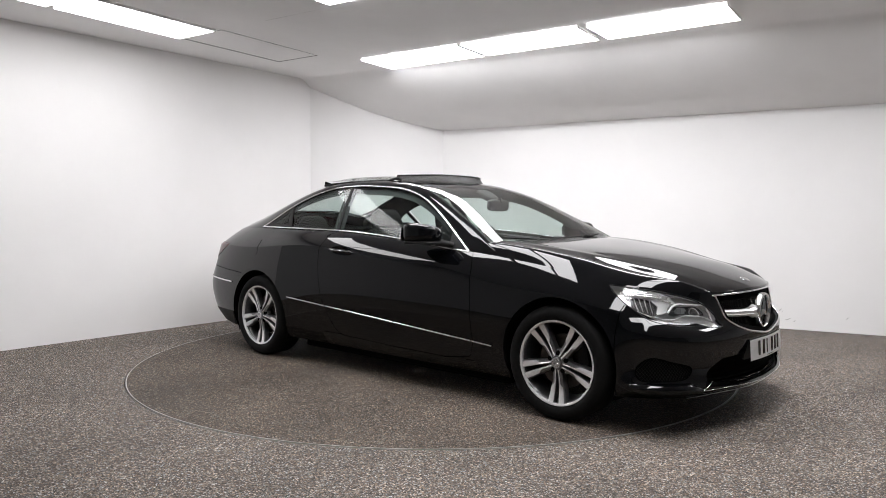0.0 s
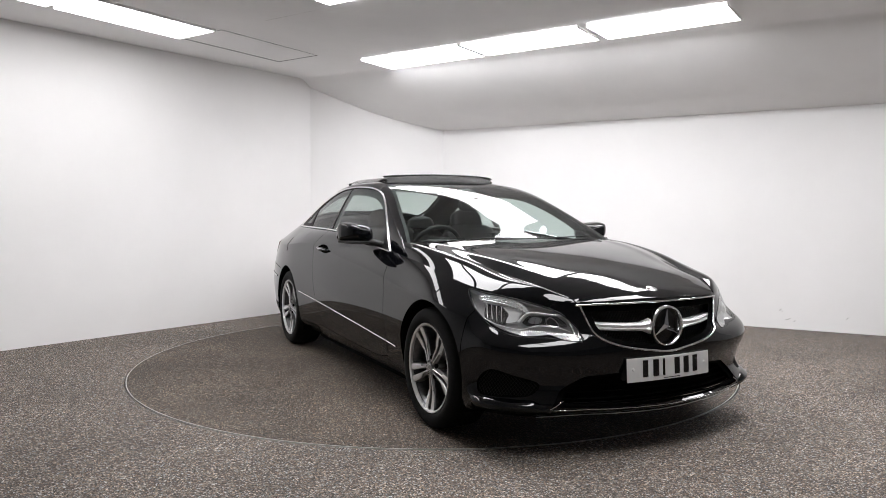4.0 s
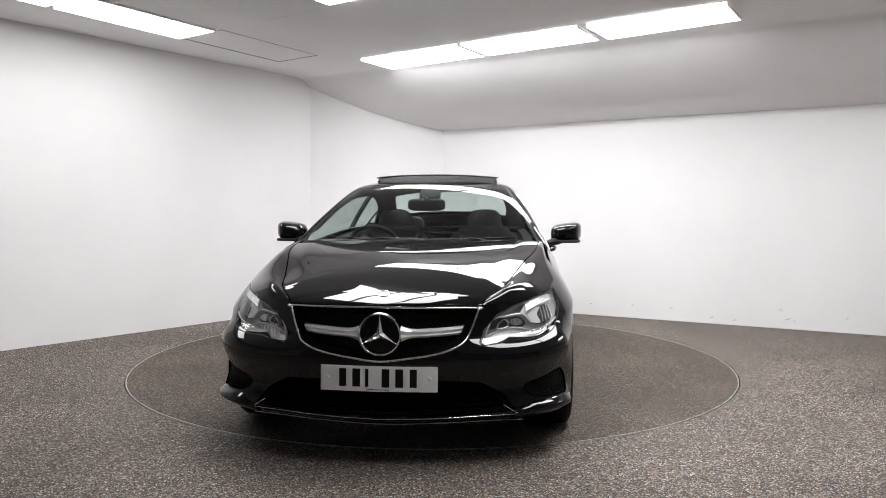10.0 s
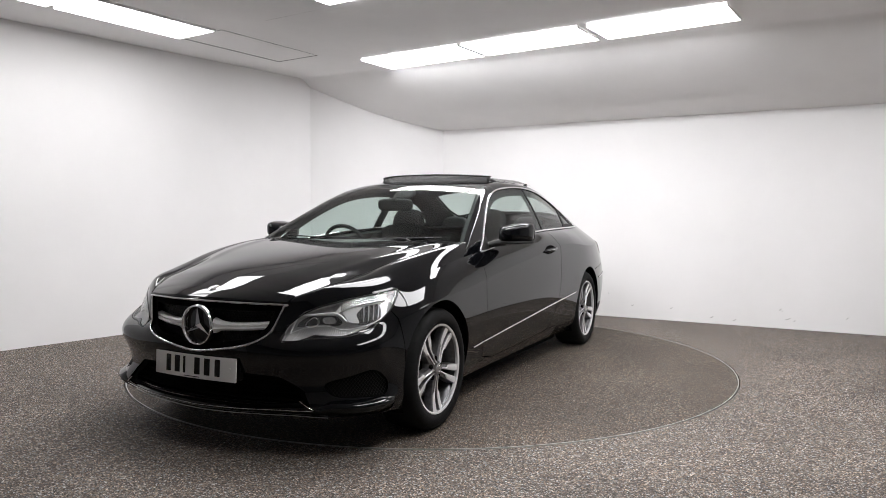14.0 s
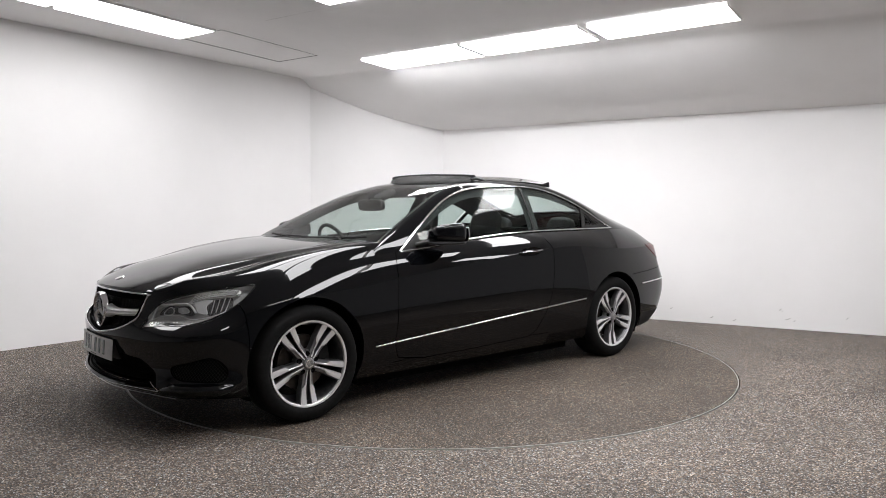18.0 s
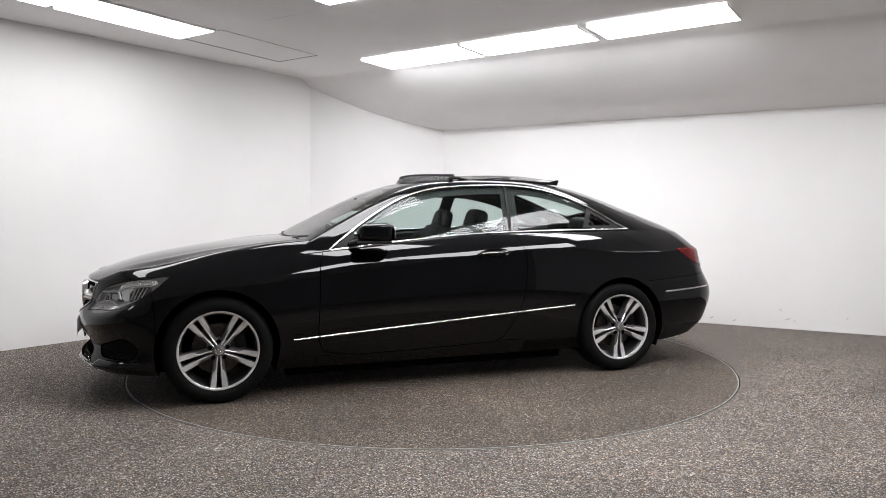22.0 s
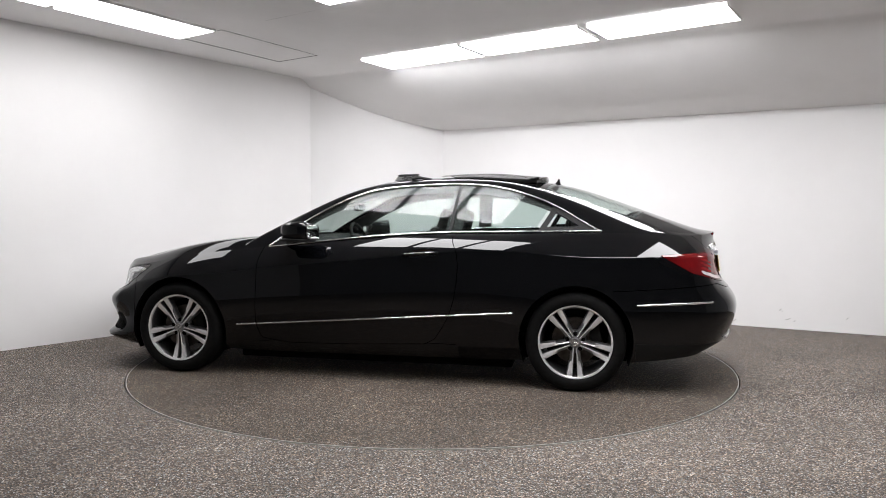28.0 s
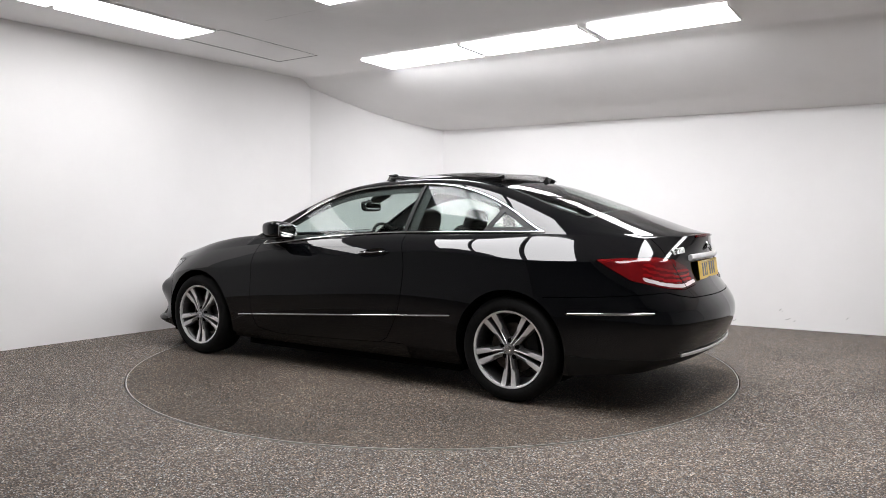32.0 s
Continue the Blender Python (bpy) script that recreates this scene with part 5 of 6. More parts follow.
def on_cabin(x, z, lift):
    V = CABIN_SIDE[np.abs(CABIN_SIDE[:, 0] - x) < 0.05]
    return nearest(V, 0, 2, x, z, lift)[0]


def build_flanks():
    for s in (1, -1):
        fix = (lambda p: p) if s > 0 else flip_y
        arch = [on_cabin(x, float(ARCHLINE(np.array([x]))[0]) - 0.001, 0.001) for x in np.concatenate([np.linspace(0.715, 0.3, 22), np.linspace(0.28, -1.1, 48), np.linspace(-1.12, -1.535, 24)])]
        belt = [on_cabin(x, float(BELT(np.array([x]))[0]) + 0.003, 0.001) for x in np.linspace(-1.53, 0.715, 70)]
        tube("window_trim", fix(arch), 0.0085, M_CHROME, car, "polished chrome window arch", 8, 0.8, (0, 1, 0))
        tube("belt_trim", fix(belt), 0.0080, M_CHROME, car, "polished chrome belt trim", 8, 0.8, (0, 1, 0))
        for x0, x1 in ((0.938, 0.792), (0.778, -0.548), (-0.560, -0.986)):
            tube("side_strip", fix([on_side(x, STRIP(x), 0.003) for x in np.linspace(x0, x1, max(6, int(abs(x0 - x1) * 18)))]), 0.0050, M_CHROME, car, "thin chrome side strip", 8, 0.55)
        tube("bumper_strip", fix([on_side(x, 0.558 + (x + 1.753) * -0.05, 0.003) for x in np.linspace(-1.753, -2.213, 14)]), 0.006, M_CHROME, car, "chrome rear bumper strip", 8, 0.55)
        # door handle: cup, grip and its bright line
        cv, cf = cut(flank, in_side(HANDLE, 0.001))
        sink = np.clip((poly_distance(HANDLE, cv[:, 0], cv[:, 2]) + 0.001) / 0.026, 0, 1)
        low = cv[:, :3] - cv[:, 3:6] * (0.030 * (1 - (1 - sink) ** 2))[:, None]
        me = mesh_of("handle_cup", low * (1, s, 1), cf if s > 0 else [f[::-1] for f in cf])
        put("handle_cup", me, M_PAINT, car, "gloss black handle recess")
        pts = [on_side(x, z, l) for x, z, l in ((-0.262, 0.851, 0.0), (-0.285, 0.853, 0.018), (-0.33, 0.856, 0.03), (-0.39, 0.860, 0.032), (-0.45, 0.865, 0.022), (-0.497, 0.869, 0.004))]
        h = tube("door_handle", fix(smooth_pts(pts)), [0.010, 0.012, 0.013, 0.0135, 0.0135, 0.0135, 0.0135, 0.0135, 0.0135, 0.0135, 0.013, 0.0125, 0.012, 0.0115, 0.011, 0.010][:16], M_PAINT, car, "black door handle", 10, 0.7)
        tube("handle_line", fix([p + Vector((0, 0.0085, 0.004)) for p in smooth_pts(pts)[2:-2]]), 0.0022, M_CHROME, h, "thin chrome line", 6)
        # door mirror
        def shape(p):
            k = (p.x + 0.10) / 0.215
            w = 1 - 0.28 * max(0, k) ** 2
            return (p.x, p.y * w + 0.0, p.z * (1 - 0.30 * max(0, k) ** 1.5) + 0.012 * (p.y / 0.1))
        mb = blob_bm(0.112, 0.104, 0.069, 0.52, 0.60, (0, 0, 0), 36, 24, None, shape)
        house = part("mirror_housing", mb, M_PAINT, car, "glossy black door mirror", 60)
        house.matrix_basis = pose(0.450, s * 0.935, 0.998, 0, 0, -8 * s) @ Matrix.Diagonal((1, s, 1, 1)) if s > 0 else Matrix.Identity(4)
        if s < 0:
            me = house.data
            for v in me.vertices:
                v.co.y *= -1
            me.flip_normals()
            house.matrix_basis = pose(0.450, -0.935, 0.998, 0, 0, 8)
        glass = part("mirror_glass", blob_bm(0.004, 0.082, 0.047, 0.45, 0.45, (-0.1135, 0, 0)), M_MIRROR, house, "mirror glass")
        part("mirror_band", blob_bm(0.106, 0.097, 0.012, 0.5, 0.45, (0.002, 0, -0.053), 32, 10), M_BLACK, house, "matt black lower band")
        tube("indicator_line", [Vector((0.104 - 1.6 * (y + 0.02) ** 2 * 2.2, s * y, 0.006)) for y in np.linspace(-0.03, 0.075, 10)], 0.003, M_SATIN, house, "slim silver indicator line", 6)
        arm = tube("mirror_arm", fix([Vector(p) for p in ((0.575, 0.800, 0.928), (0.55, 0.835, 0.938), (0.50, 0.88, 0.948))]), [0.020, 0.022, 0.026], M_BLACK, car, "black mirror arm", 10, 1.4)
        tri = cut(cabin, lambda V: dayl(V, 0.004), lambda V: V[:, 0] - 0.555 - (V[:, 2] - 0.9) * -0.12)
        put("mirror_base", shell_mesh("mirror_base", tri, 0.0005, 0.0, s < 0), M_BLACK, car, "black mirror sail panel")
    flap = cut(flank, in_side(smooth_loop([(-1.545, 0.80), (-1.40, 0.80), (-1.385, 0.815), (-1.385, 0.90), (-1.40, 0.918), (-1.545, 0.918), (-1.56, 0.90), (-1.56, 0.815)], 4)))
    put("fuel_flap", shell_mesh("fuel_flap", flap, 0.0018, 0.004, True), M_PAINT, car, "black fuel filler flap")


def smooth_pts(pts):
    return [Vector(p) for p in smooth_loop([tuple(p) for p in pts], 3, False)]


# ---- roof ----
def build_roof():
    d = [Vector((0.005 - 0.20 * (abs(y) / 0.455) ** 3.2, y, 0.0)) for y in np.linspace(-0.455, 0.455, 31)]
    rz = lambda p: float(TOP_Z(p.x)) - 0.035 * (abs(p.y) / 0.455) ** 2
    bm = bmesh.new()
    rows = []
    for p in d:
        b = rz(p)
        h = 1.398 + 0.010 * (1 - (abs(p.y) / 0.455) ** 2)
        rows.append([bm.verts.new((p.x, p.y, b)), bm.verts.new((p.x - 0.035, p.y * 0.995, h)), bm.verts.new((p.x - 0.075, p.y * 0.985, h - 0.002)), bm.verts.new((p.x - 0.04, p.y, b))])
    for p, q in zip(rows, rows[1:]):
        for i in range(4):
            bm.faces.new((p[i], p[(i + 1) % 4], q[(i + 1) % 4], q[i]))
    bm.faces.new(rows[0])
    bm.faces.new(rows[-1])
    defl = part("wind_deflector", bm, M_NET, car, "grey mesh sunroof wind deflector")
    tube("deflector_frame", [Vector((p.x - 0.055, p.y * 1.0, 1.402 + 0.010 * (1 - (abs(p.y) / 0.455) ** 2))) for p in d], 0.006, M_BLACK, defl, "black deflector frame", 8, 4.0)
    for s in (1, -1):
        tube("deflector_arm", [Vector((-0.215, s * 0.452, 1.372)), Vector((-0.27, s * 0.45, 1.382)), Vector((-0.36, s * 0.45, 1.365))], 0.010, M_BLACK, defl, "black deflector arm", 8)
    # raised sliding glass
    bm = bmesh.new()
    grid = []
    for i in range(19):
        t = i / 18
        x = -0.405 - 0.745 * t
        row = []
        for j in range(17):
            y = -0.455 + 0.91 * j / 16
            z = 1.4135 + 0.011 * math.sin(math.pi * min(1, t * 1.15)) - 0.034 * max(0, t - 0.55) - 0.030 * (abs(y) / 0.455) ** 2.2
            row.append(bm.verts.new((x + 0.03 * (1 - 2 * t) * -(abs(y) / 0.455) ** 3, y, z)))
        grid.append(row)
    for p, q in zip(grid, grid[1:]):
        for j in range(16):
            bm.faces.new((p[j], p[j + 1], q[j + 1], q[j]))
    bmesh.ops.solidify(bm, geom=bm.faces[:], thickness=0.016)
    lid = part("sunroof_glass", bm, M_GLOSSBLACK, car, "raised black glass sunroof panel")
    for s in (1, -1):
        tube("sunroof_rail", [Vector((x, s * 0.43, z)) for x, z in ((-0.45, 1.366), (-0.8, 1.366), (-1.0, 1.356), (-1.1, 1.350))], 0.010, M_BLACK, lid, "black sunroof rail", 8)
        part("sunroof_bracket", box_bm(0.07, 0.012, 0.024, 0.004, 2, (-1.08, s * 0.42, 1.364), (0, 14, 0)), M_BLACK, lid, "black lifting bracket")
    fin = bmesh.new()
    prof = ((-1.180, 1.342), (-1.205, 1.352), (-1.222, 1.370), (-1.230, 1.386), (-1.240, 1.385), (-1.243, 1.358), (-1.256, 1.336))
    for half, w in ((0.012, 1), (-0.012, 1)):
        fin.faces.new([fin.verts.new((x, half * (1 - (z - 1.33) * 11), z)) for x, z in prof])
    fv = list(fin.verts)
    n = len(prof)
    for i in range(n):
        j = (i + 1) % n
        fin.faces.new((fv[i], fv[j], fv[n + j], fv[n + i]))
    part("antenna", fin, M_GLOSSBLACK, car, "small black roof antenna fin")
    # cowl, wipers
    bm = bmesh.new()
    rows = []
    for y in np.linspace(-0.74, 0.74, 31):
        c = 0.10 * (y / 0.76) ** 2
        drop = 0.012 * (y / 0.74) ** 2
        rows.append([bm.verts.new((0.94 - c, y, 0.938 - drop)), bm.verts.new((0.885 - c, y, 0.948 - drop)), bm.verts.new((0.84 - c, y, 0.962 - drop))])
    for p, q in zip(rows, rows[1:]):
        for i in range(2):
            bm.faces.new((p[i], p[i + 1], q[i + 1], q[i]))
    part("cowl", bm, M_BLACK, car, "black plastic cowl")

    def on_screen(x, y, up):
        z = float(TOP_Z(x)) - (float(TOP_Z(x)) - float(RAIL(np.array([x]))[0, 1])) * (0.55 * (y / 0.75) ** 2 + 0.45 * (y / 0.75) ** 4)
        return Vector((x + up * 0.45, y, z + up))
    for y0, y1, yb in ((-0.60, 0.02, -0.05), (-0.02, 0.60, 0.33)):
        blade = [on_screen(0.872 - 0.10 * (y / 0.76) ** 2, y, 0.006) for y in np.linspace(y0, y1, 14)]
        wb = tube("wiper_blade", blade, 0.0036, M_BLACK, car, "black wiper blade", 6, 1.6)
        mid = blade[7]
        tube("wiper_arm", [Vector((0.885, yb + 0.10, 0.952)), Vector((0.87, yb + 0.05, 0.966)), mid + Vector((0.006, 0, 0.004))], [0.009, 0.007, 0.004], M_BLACK, wb, "black wiper arm", 8)


# ---- tail ----
def build_tail():
    for m in (False, True):
        s = -1 if m else 1
        lamp = put("tail_light", shell_mesh("tail_light", cut(flank, in_ring(TAIL, -0.001), behind(-1.5)), 0.003, 0.02, m), M_REDGLOSS, car, "red wraparound tail light")
        edge = ((-2.14, 0.772, 0.752), (-2.2, 0.722, 0.730), (-2.25, 0.65, 0.712), (-2.31, 0.51, 0.699), (-2.335, 0.335, 0.718))
        low = [(ring_at(*v), v[2] + 0.006) for v in edge] + [(ring_at(*v), v[2] + 0.026) for v in edge[::-1]]
        put("reversing_lens", shell_mesh("reversing_lens", cut(flank, in_ring(low), behind(-1.5)), 0.005, 0.004, m), M_CLEARWHITE, lamp, "clear white lower lens")
        for dz in (0.034, 0.062, 0.090):
            top = [(ring_at(*v), v[2] + dz) for v in edge[:-1]] + [(ring_at(-2.32, 0.36, 0.76), edge[-1][2] + dz * 0.8)]
            bar = top + [(u, z + 0.017) for u, z in top[::-1]]
            put("lamp_band", shell_mesh("lamp_band", cut(flank, in_ring(bar), in_ring(TAIL, -0.006), behind(-1.5)), 0.0042, 0.0, m), M_REDDARK, lamp, "bright red lamp band")
        seam = [on_rear(s * y, z, 0.0045) for y, z in ((0.572, 0.872), (0.545, 0.830), (0.512, 0.785), (0.482, 0.735), (0.474, 0.705))]
        tube("lamp_joint", smooth_pts(seam), 0.0028, M_BLACK, lamp, "dark joint between wing and boot lamp", 6)
    # boot: chrome bar, plate, emblem, model figures, brake light
    tube("boot_bar", [on_rear(y, 0.868 + 0.006 * (1 - (y / 0.33) ** 2), 0.012) for y in np.linspace(-0.34, 0.34, 23)], 0.019, M_WHITEMETAL, car, "chrome bar above the plate", 10, 0.8)
    c = on_rear(0, 0.80, 0.006)
    tilt = 8
    plate = part("number_plate", box_bm(0.003, 0.52, 0.111, 0.001, 1), M_YELLOW, car, "yellow rear number plate")
    plate.matrix_basis = pose(c.x - 0.004, 0, 0.790, 0, 0, 180) @ pose(0, 0, 0, 0, -tilt, 0)
    for y in (-0.172, -0.112, -0.065, 0.018, 0.078, 0.138):
        part("bar", box_bm(0.002, 0.034 if y != -0.065 else 0.014, 0.079, at=(0.0014, y + 0.015, 0)), M_GLOSSBLACK, plate, "dark plain bar")
    e = on_rear(0, 0.935, 0.006)
    em = part("rear_emblem", lathe_bm([(0.032, -0.006), (0.041, -0.003), (0.041, 0.003), (0.036, 0.006), (0.032, 0.003)], 36, "x"), M_CHROME, car, "small round chrome emblem")
    em.matrix_basis = Matrix.Translation(e) @ pose(0, 0, 0, 0, 0, 180) @ pose(0, 0, 0, 0, -25, 0)
    for k in range(3):
        r = part("ray", box_bm(0.004, 0.006, 0.033, 0.001, 1, (0, 0, 0.018)), M_CHROME, em)
        r.matrix_basis = Matrix.Rotation(radians(120 * k), 4, "X")
    fc = bpy.data.curves.new("model_figures", "FONT")
    fc.body, fc.size, fc.extrude, fc.bevel_depth, fc.space_character = "E 220", 0.048, 0.003, 0.0014, 1.14
    tmp = new("tmp_figures", fc)
    me = bpy.data.meshes.new_from_object(tmp)
    bpy.data.objects.remove(tmp)
    fig = put("model_figures", me, M_WHITEMETAL, car, "raised chrome figures")
    spot, out = nearest(REAR_V, 1, 2, 0.425, 0.912, 0.005)
    out = Vector((out.x, out.y, out.z * 0.5)).normalized()
    right = (Vector((0, -1, 0)) - out * out.dot(Vector((0, -1, 0)))).normalized()
    up = out.cross(right)
    fig.matrix_basis = Matrix.Translation(spot - right * 0.075 - up * 0.018) @ Matrix((right, up, out)).transposed().to_4x4()
    bl = [on_rear(y, 0.990 + 0.006 * (1 - (y / 0.2) ** 2), 0.003) for y in np.linspace(-0.2, 0.2, 13)]
    tube("high_brake_light", bl, 0.008, M_REDGLOSS, car, "red high brake light", 8, 0.6)
    tube("rear_trim", [on_rear(y, 0.344 - 0.004 * (abs(y) / 0.6) ** 2, 0.010) for y in np.linspace(-0.60, 0.60, 37)], 0.010, M_WHITEMETAL, car, "chrome strip along the rear bumper", 8, 0.6)
    put("rear_valance", shell_mesh("rear_valance", cut(flank, behind(-1.75), below(0.318)), 0.0015, 0.006, both=True), M_BLACK, car, "black rear valance")


# ---- inside ----
def seat(name, x, y, w, top, label, skin_mat):
    back = blob_bm(0.085, w / 2, 0.35, 0.35, 0.42, (0, 0, 0), 28, 18, None, lambda p: (p.x + 0.03 * abs(p.y / (w / 2)) ** 2 * (1 if p.z < 0.2 else 0), p.y * (1 - 0.16 * max(0, p.z / 0.35)), p.z))
    bo = part(name, back, skin_mat, car, label, 60)
    bo.matrix_basis = pose(x, y, top - 0.46, 0, -16, 0)
    part("headrest", blob_bm(0.058, 0.138, 0.108, 0.42, 0.6, (-0.012, 0, 0.378), 28, 20, None, lambda p: (p.x, p.y * (1 - 0.22 * max(0, p.z / 0.108) ** 2), p.z)), skin_mat, bo, "black leather headrest", 60)
    for s in (1, -1):
        part("side_bolster", blob_bm(0.09, 0.055, 0.30, 0.5, 0.6, (0.05, s * (w / 2 - 0.05), -0.02)), skin_mat, bo, "black leather bolster", 60)
    part("cushion", blob_bm(0.26, w / 2, 0.07, 0.4, 0.4, (0.28, 0, -0.26), 28, 14, (0, 10, 0)), skin_mat, bo, "black leather seat cushion", 60)


def build_inside():
    for y in (-0.36, 0.36):
        seat("front_seat", -0.34, y, 0.54, 1.150, "black leather front seat", M_LEATHER)
        seat("rear_seat", -1.22, y, 0.50, 1.090, "black leather rear seat", M_REARSEAT)
    bm = bmesh.new()
    rows = []
    for y in np.linspace(-0.74, 0.74, 25):
        k = 1 - 0.10 * (y / 0.74) ** 2
        hood = 0.03 * math.exp(-((y + 0.36) / 0.16) ** 4)
        rows.append([bm.verts.new(p) for p in ((0.86 * k, y, 0.945), (0.72 * k, y, 0.945 + 0.3 * hood), (0.52 * k, y, 0.930 + hood), (0.46 * k, y, 0.900 + hood), (0.47 * k, y, 0.82), (0.56, y, 0.62), (0.86, y, 0.55))])
    for p, q in zip(rows, rows[1:]):
        for i in range(6):
            bm.faces.new((p[i], p[i + 1], q[i + 1], q[i]))
    part("dashboard", bm, M_DASH, car, "black dashboard", 50)
    ring = part("steering_wheel", lathe_bm([(0.185 + 0.014 * math.cos(a), 0.014 * math.sin(a)) for a in (2 * math.pi * k / 10 for k in range(10))], 48, "x", True), M_LEATHER, car, "black leather steering wheel")
    ring.matrix_basis = pose(0.42, -0.36, 0.868, 0, 24, 0)
    part("wheel_boss", blob_bm(0.03, 0.07, 0.06, 0.6, 0.6, (0.02, 0, 0)), M_DASH, ring, "black wheel centre")
    for a in (0, 180, 270):
        s = part("wheel_spoke", box_bm(0.016, 0.13, 0.036, 0.006, 2, (0.01, 0.115, 0)), M_SATIN, ring, "silver steering wheel spoke")
        s.matrix_basis = Matrix.Rotation(radians(a), 4, "X")
    mir = part("rear_view_mirror", blob_bm(0.024, 0.130, 0.043, 0.5, 0.4, (0, 0, 0)), M_BLACK, car, "black rear-view mirror")
    mir.matrix_basis = pose(0.335, -0.012, 1.186, 0, 6, 6)
    part("mirror_stem", box_bm(0.03, 0.03, 0.035, 0.008, 2, (0.012, 0, 0.036), (0, -25, 0)), M_BLACK, mir, "black mirror stem")
    part("mirror_face", blob_bm(0.003, 0.112, 0.030, 0.5, 0.4, (-0.021, 0, 0)), M_MIRROR, mir, "mirror glass")
    part("sensor_cover", blob_bm(0.075, 0.075, 0.022, 0.5, 0.6, (0, 0, 0), 24, 12, (0, 28, 0)), M_BLACK, car, "black sensor cover behind the windscreen").matrix_basis = pose(0.225, 0, 1.258)
    part("parcel_shelf", box_bm(0.70, 1.34, 0.02, 0.004, 1, (-1.50, 0, 0.985), (0, -3, 0)), M_LINER, car, "dark parcel shelf")
    part("cabin_floor", box_bm(2.6, 1.48, 0.03, 0, 1, (-0.35, 0, 0.33)), M_CAVITY, car, "dark cabin floor")
    part("bulkhead", box_bm(0.02, 1.44, 0.60, 0, 1, (-1.46, 0, 0.64)), M_CAVITY, car, "dark bulkhead")
    part("firewall", box_bm(0.02, 1.4, 0.60, 0, 1, (0.80, 0, 0.62)), M_CAVITY, car, "dark firewall")
    part("underbody", box_bm(3.5, 1.50, 0.03, 0, 1, (0.05, 0, 0.20)), M_CAVITY, car, "black underbody")
    # second pan, added low between the wheels to block light under the car
    part("shading_floor_pan", box_bm(1.94, 1.46, 0.08, 0.01, 1, (0.0, 0, 0.145)), M_CAVITY, car, "black floor pan set low to deepen the shadow under the car")
    for s in (1, -1):
        bm = bmesh.new()
        rows = []
        for x in np.linspace(0.72, -1.45, 30):
            zb = float(BELT(np.array([min(x, 0.75)]))[0]) - 0.012
            yb = 0.80 - 0.06 * max(0, (0.72 - x)) ** 0.5
            rows.append([bm.verts.new((x, s * (yb - 0.030), zb)), bm.verts.new((x, s * (yb - 0.085), zb - 0.012)), bm.verts.new((x, s * (yb - 0.095), zb - 0.06)), bm.verts.new((x, s * 0.72, 0.4))])
        for p, q in zip(rows, rows[1:]):
            for i in range(3):
                bm.faces.new((p[i], p[i + 1], q[i + 1], q[i]))
        part("door_card", bm, M_DASH, car, "black inner door trim")
    def inner_opening(V):
        """The side opening as trimmed inside: deep roof rail and a broad centre pillar."""
        rail = ARCHLINE(np.clip(V[:, 0], -1.54, 0.72)) - V[:, 2] - np.interp(V[:, 0], [-1.5, -0.9, 0.2, 0.6], [0.03, 0.05, 0.05, 0.03])
        pillar = np.abs(V[:, 0] + 0.57 + 0.13 * (V[:, 2] - 1.0)) - 0.055
        return -np.minimum(dayl(V, 0.004), np.minimum(rail, pillar))
    liner = cut(cabin, inner_opening, lambda V: -screen(V, 0.004), lambda V: -rear_screen(V, 0.004), lambda V: -roof_hole(V, -0.02), above(1.02), front_of(-1.9))
    put("headliner", shell_mesh("headliner", liner, -0.022, 0.0, both=True), M_LINER, car, "dark grey headliner")
    # dark printed edge round the screens
    for nm, fn in (("screen_edge", screen), ("rear_screen_edge", rear_screen)):
        put(nm, shell_mesh(nm, cut(cabin, lambda V: fn(V, 0.0), lambda V: -fn(V, 0.022)), -0.004, 0.0, both=True), M_BLACK, car, "black printed glass edge")


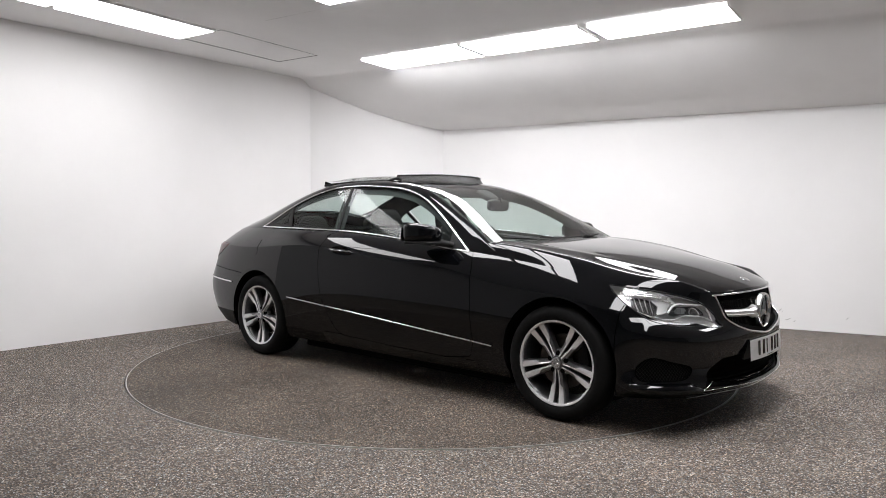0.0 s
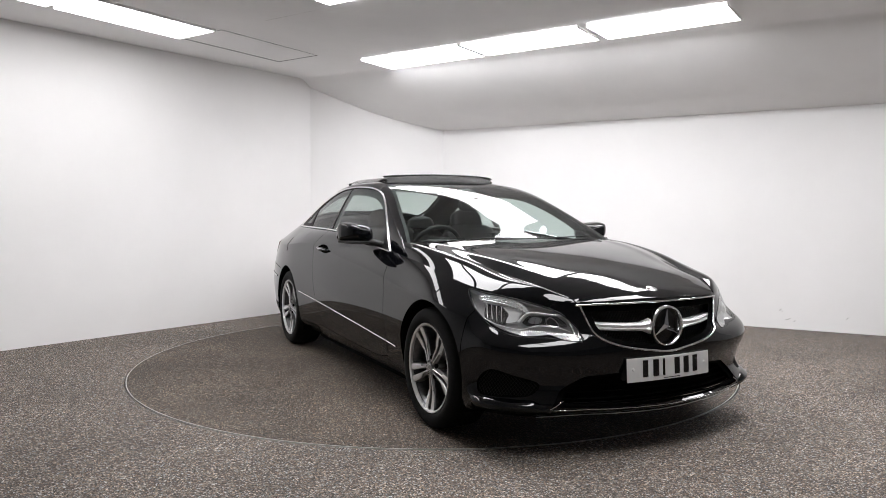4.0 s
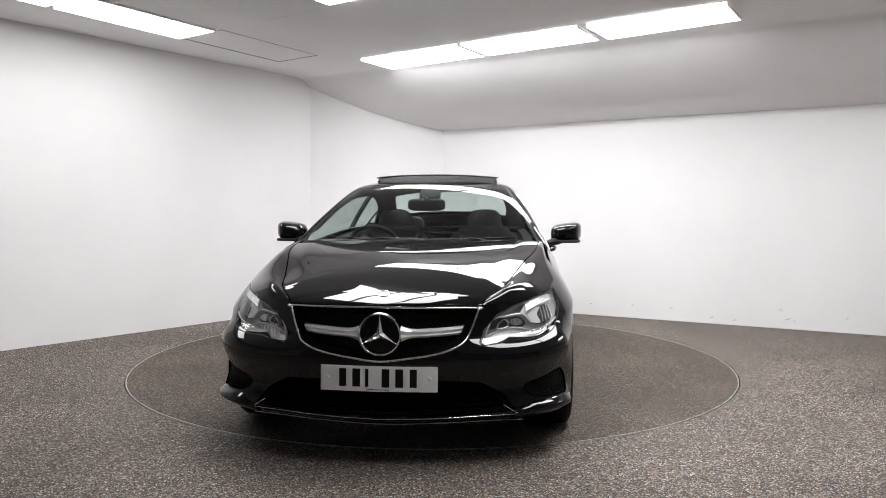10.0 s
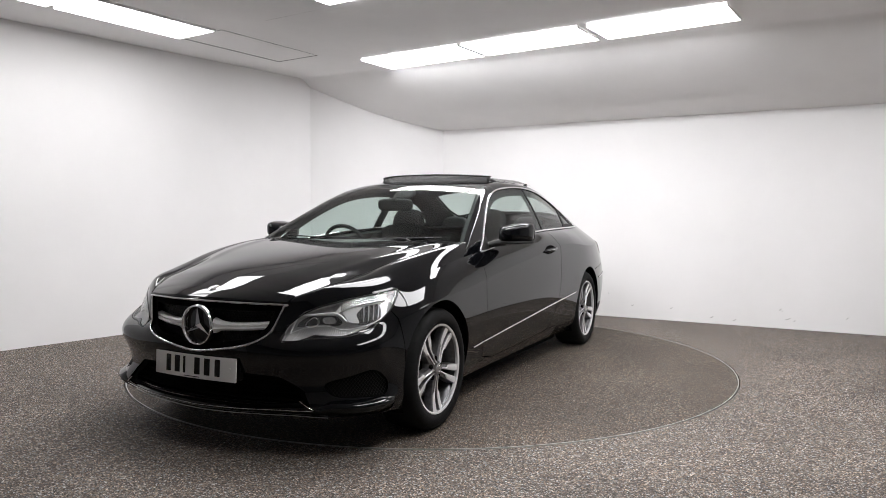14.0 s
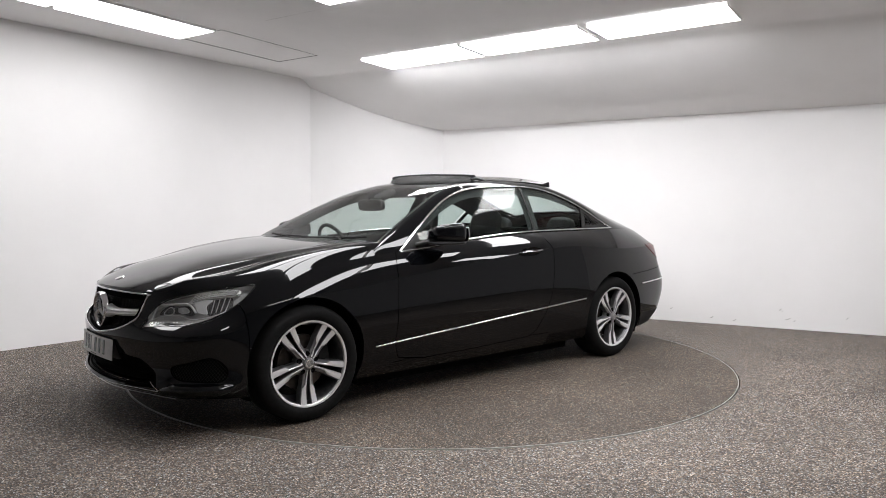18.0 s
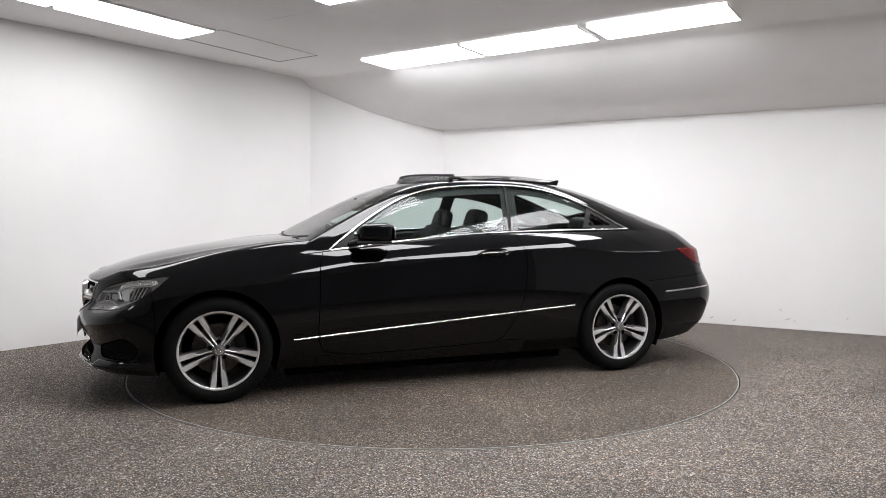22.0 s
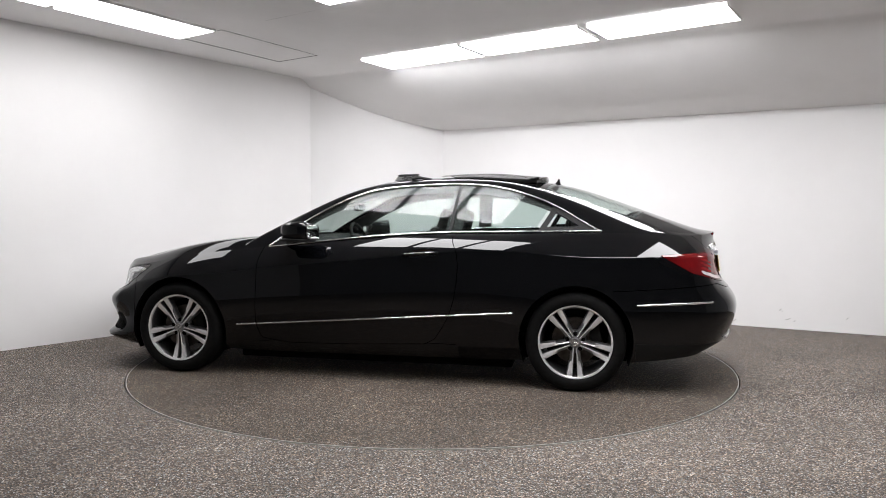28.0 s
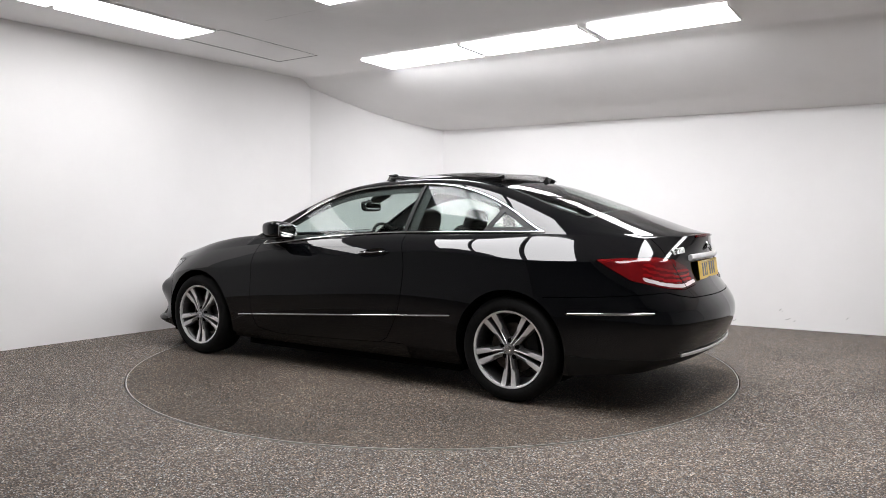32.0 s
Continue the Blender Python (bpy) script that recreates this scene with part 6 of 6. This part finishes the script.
M_LAMPGREY = grained("lamp_housing_silver", (0.62, 0.62, 0.625), (0.74, 0.74, 0.745), 0.20, 50.0, 0.3, 0.4, 28.0)
M_LAMPSTRIP = grained("lamp_strip_grey", (0.55, 0.545, 0.54), (0.70, 0.69, 0.685), 0.22, 90.0, 0.2)
M_CAP = grained("hub_cap_grey", (0.28, 0.28, 0.285), (0.36, 0.36, 0.365), 0.35, 60.0, 0.8)
M_GUIDE = principled("light_guide_white", (0.93, 0.935, 0.94), 0.22, 0.2)[0]
M_SILVERED = principled("silvered_reflector", (0.94, 0.945, 0.95), 0.16, 0.75)[0]
M_LAMPDARK = grained("lamp_chamber_dark", (0.12, 0.12, 0.122), (0.22, 0.22, 0.222), 0.16, 40.0, 0.6)
M_MIRROR = principled("mirror_silver", (0.85, 0.86, 0.86), 0.02, 1.0)[0]
M_NET = grained("deflector_net", (0.020, 0.020, 0.020), (0.032, 0.032, 0.032), 0.7, 300.0)
M_NET.node_tree.nodes["Principled BSDF"].inputs["Alpha"].default_value = 0.68
# paler copy of the black leather; sunroof light put into its colour
M_REARSEAT = grained("sunroof_lit_leather", (0.014, 0.014, 0.0142), (0.022, 0.022, 0.0222), 0.5, 30.0, 0, 0.12, 120.0, 0.3)
M_REDGLOSS = grained("red_lens_gloss", (0.085, 0.0015, 0.0028), (0.14, 0.003, 0.0045), 0.06, 8.0)
M_WHITEMETAL = grained("bright_satin_metal", (0.86, 0.86, 0.87), (0.94, 0.94, 0.95), 0.30, 70.0, 0.4)
M_REDDARK = grained("bright_red_lens", (0.20, 0.003, 0.005), (0.32, 0.006, 0.009), 0.08, 14.0)
M_CLEARWHITE = principled("clear_white_lens", (0.70, 0.66, 0.66), 0.12)[0]
build_wheels()
build_nose()
build_headlights()
build_flanks()
build_roof()
build_tail()
build_inside()


# ---- movement: the turntable and the car on it turn together ----
def motions():
    rows_table, rows_car = [], []
    for k in range(33):
        a = heading(k)
        turn = -90 - a
        r = radians(turn)
        fx, fy = math.cos(r), math.sin(r)
        rows_table.append((float(k), pose(0, 0, 0, 0, 0, turn)))
        rows_car.append((float(k), pose(0.2743 * fx - 0.0249 * fy, 0.2743 * fy + 0.0249 * fx, 0, 0, 0, turn)))
    walk(turntable, rows_table)
    walk(car, rows_car)


motions()
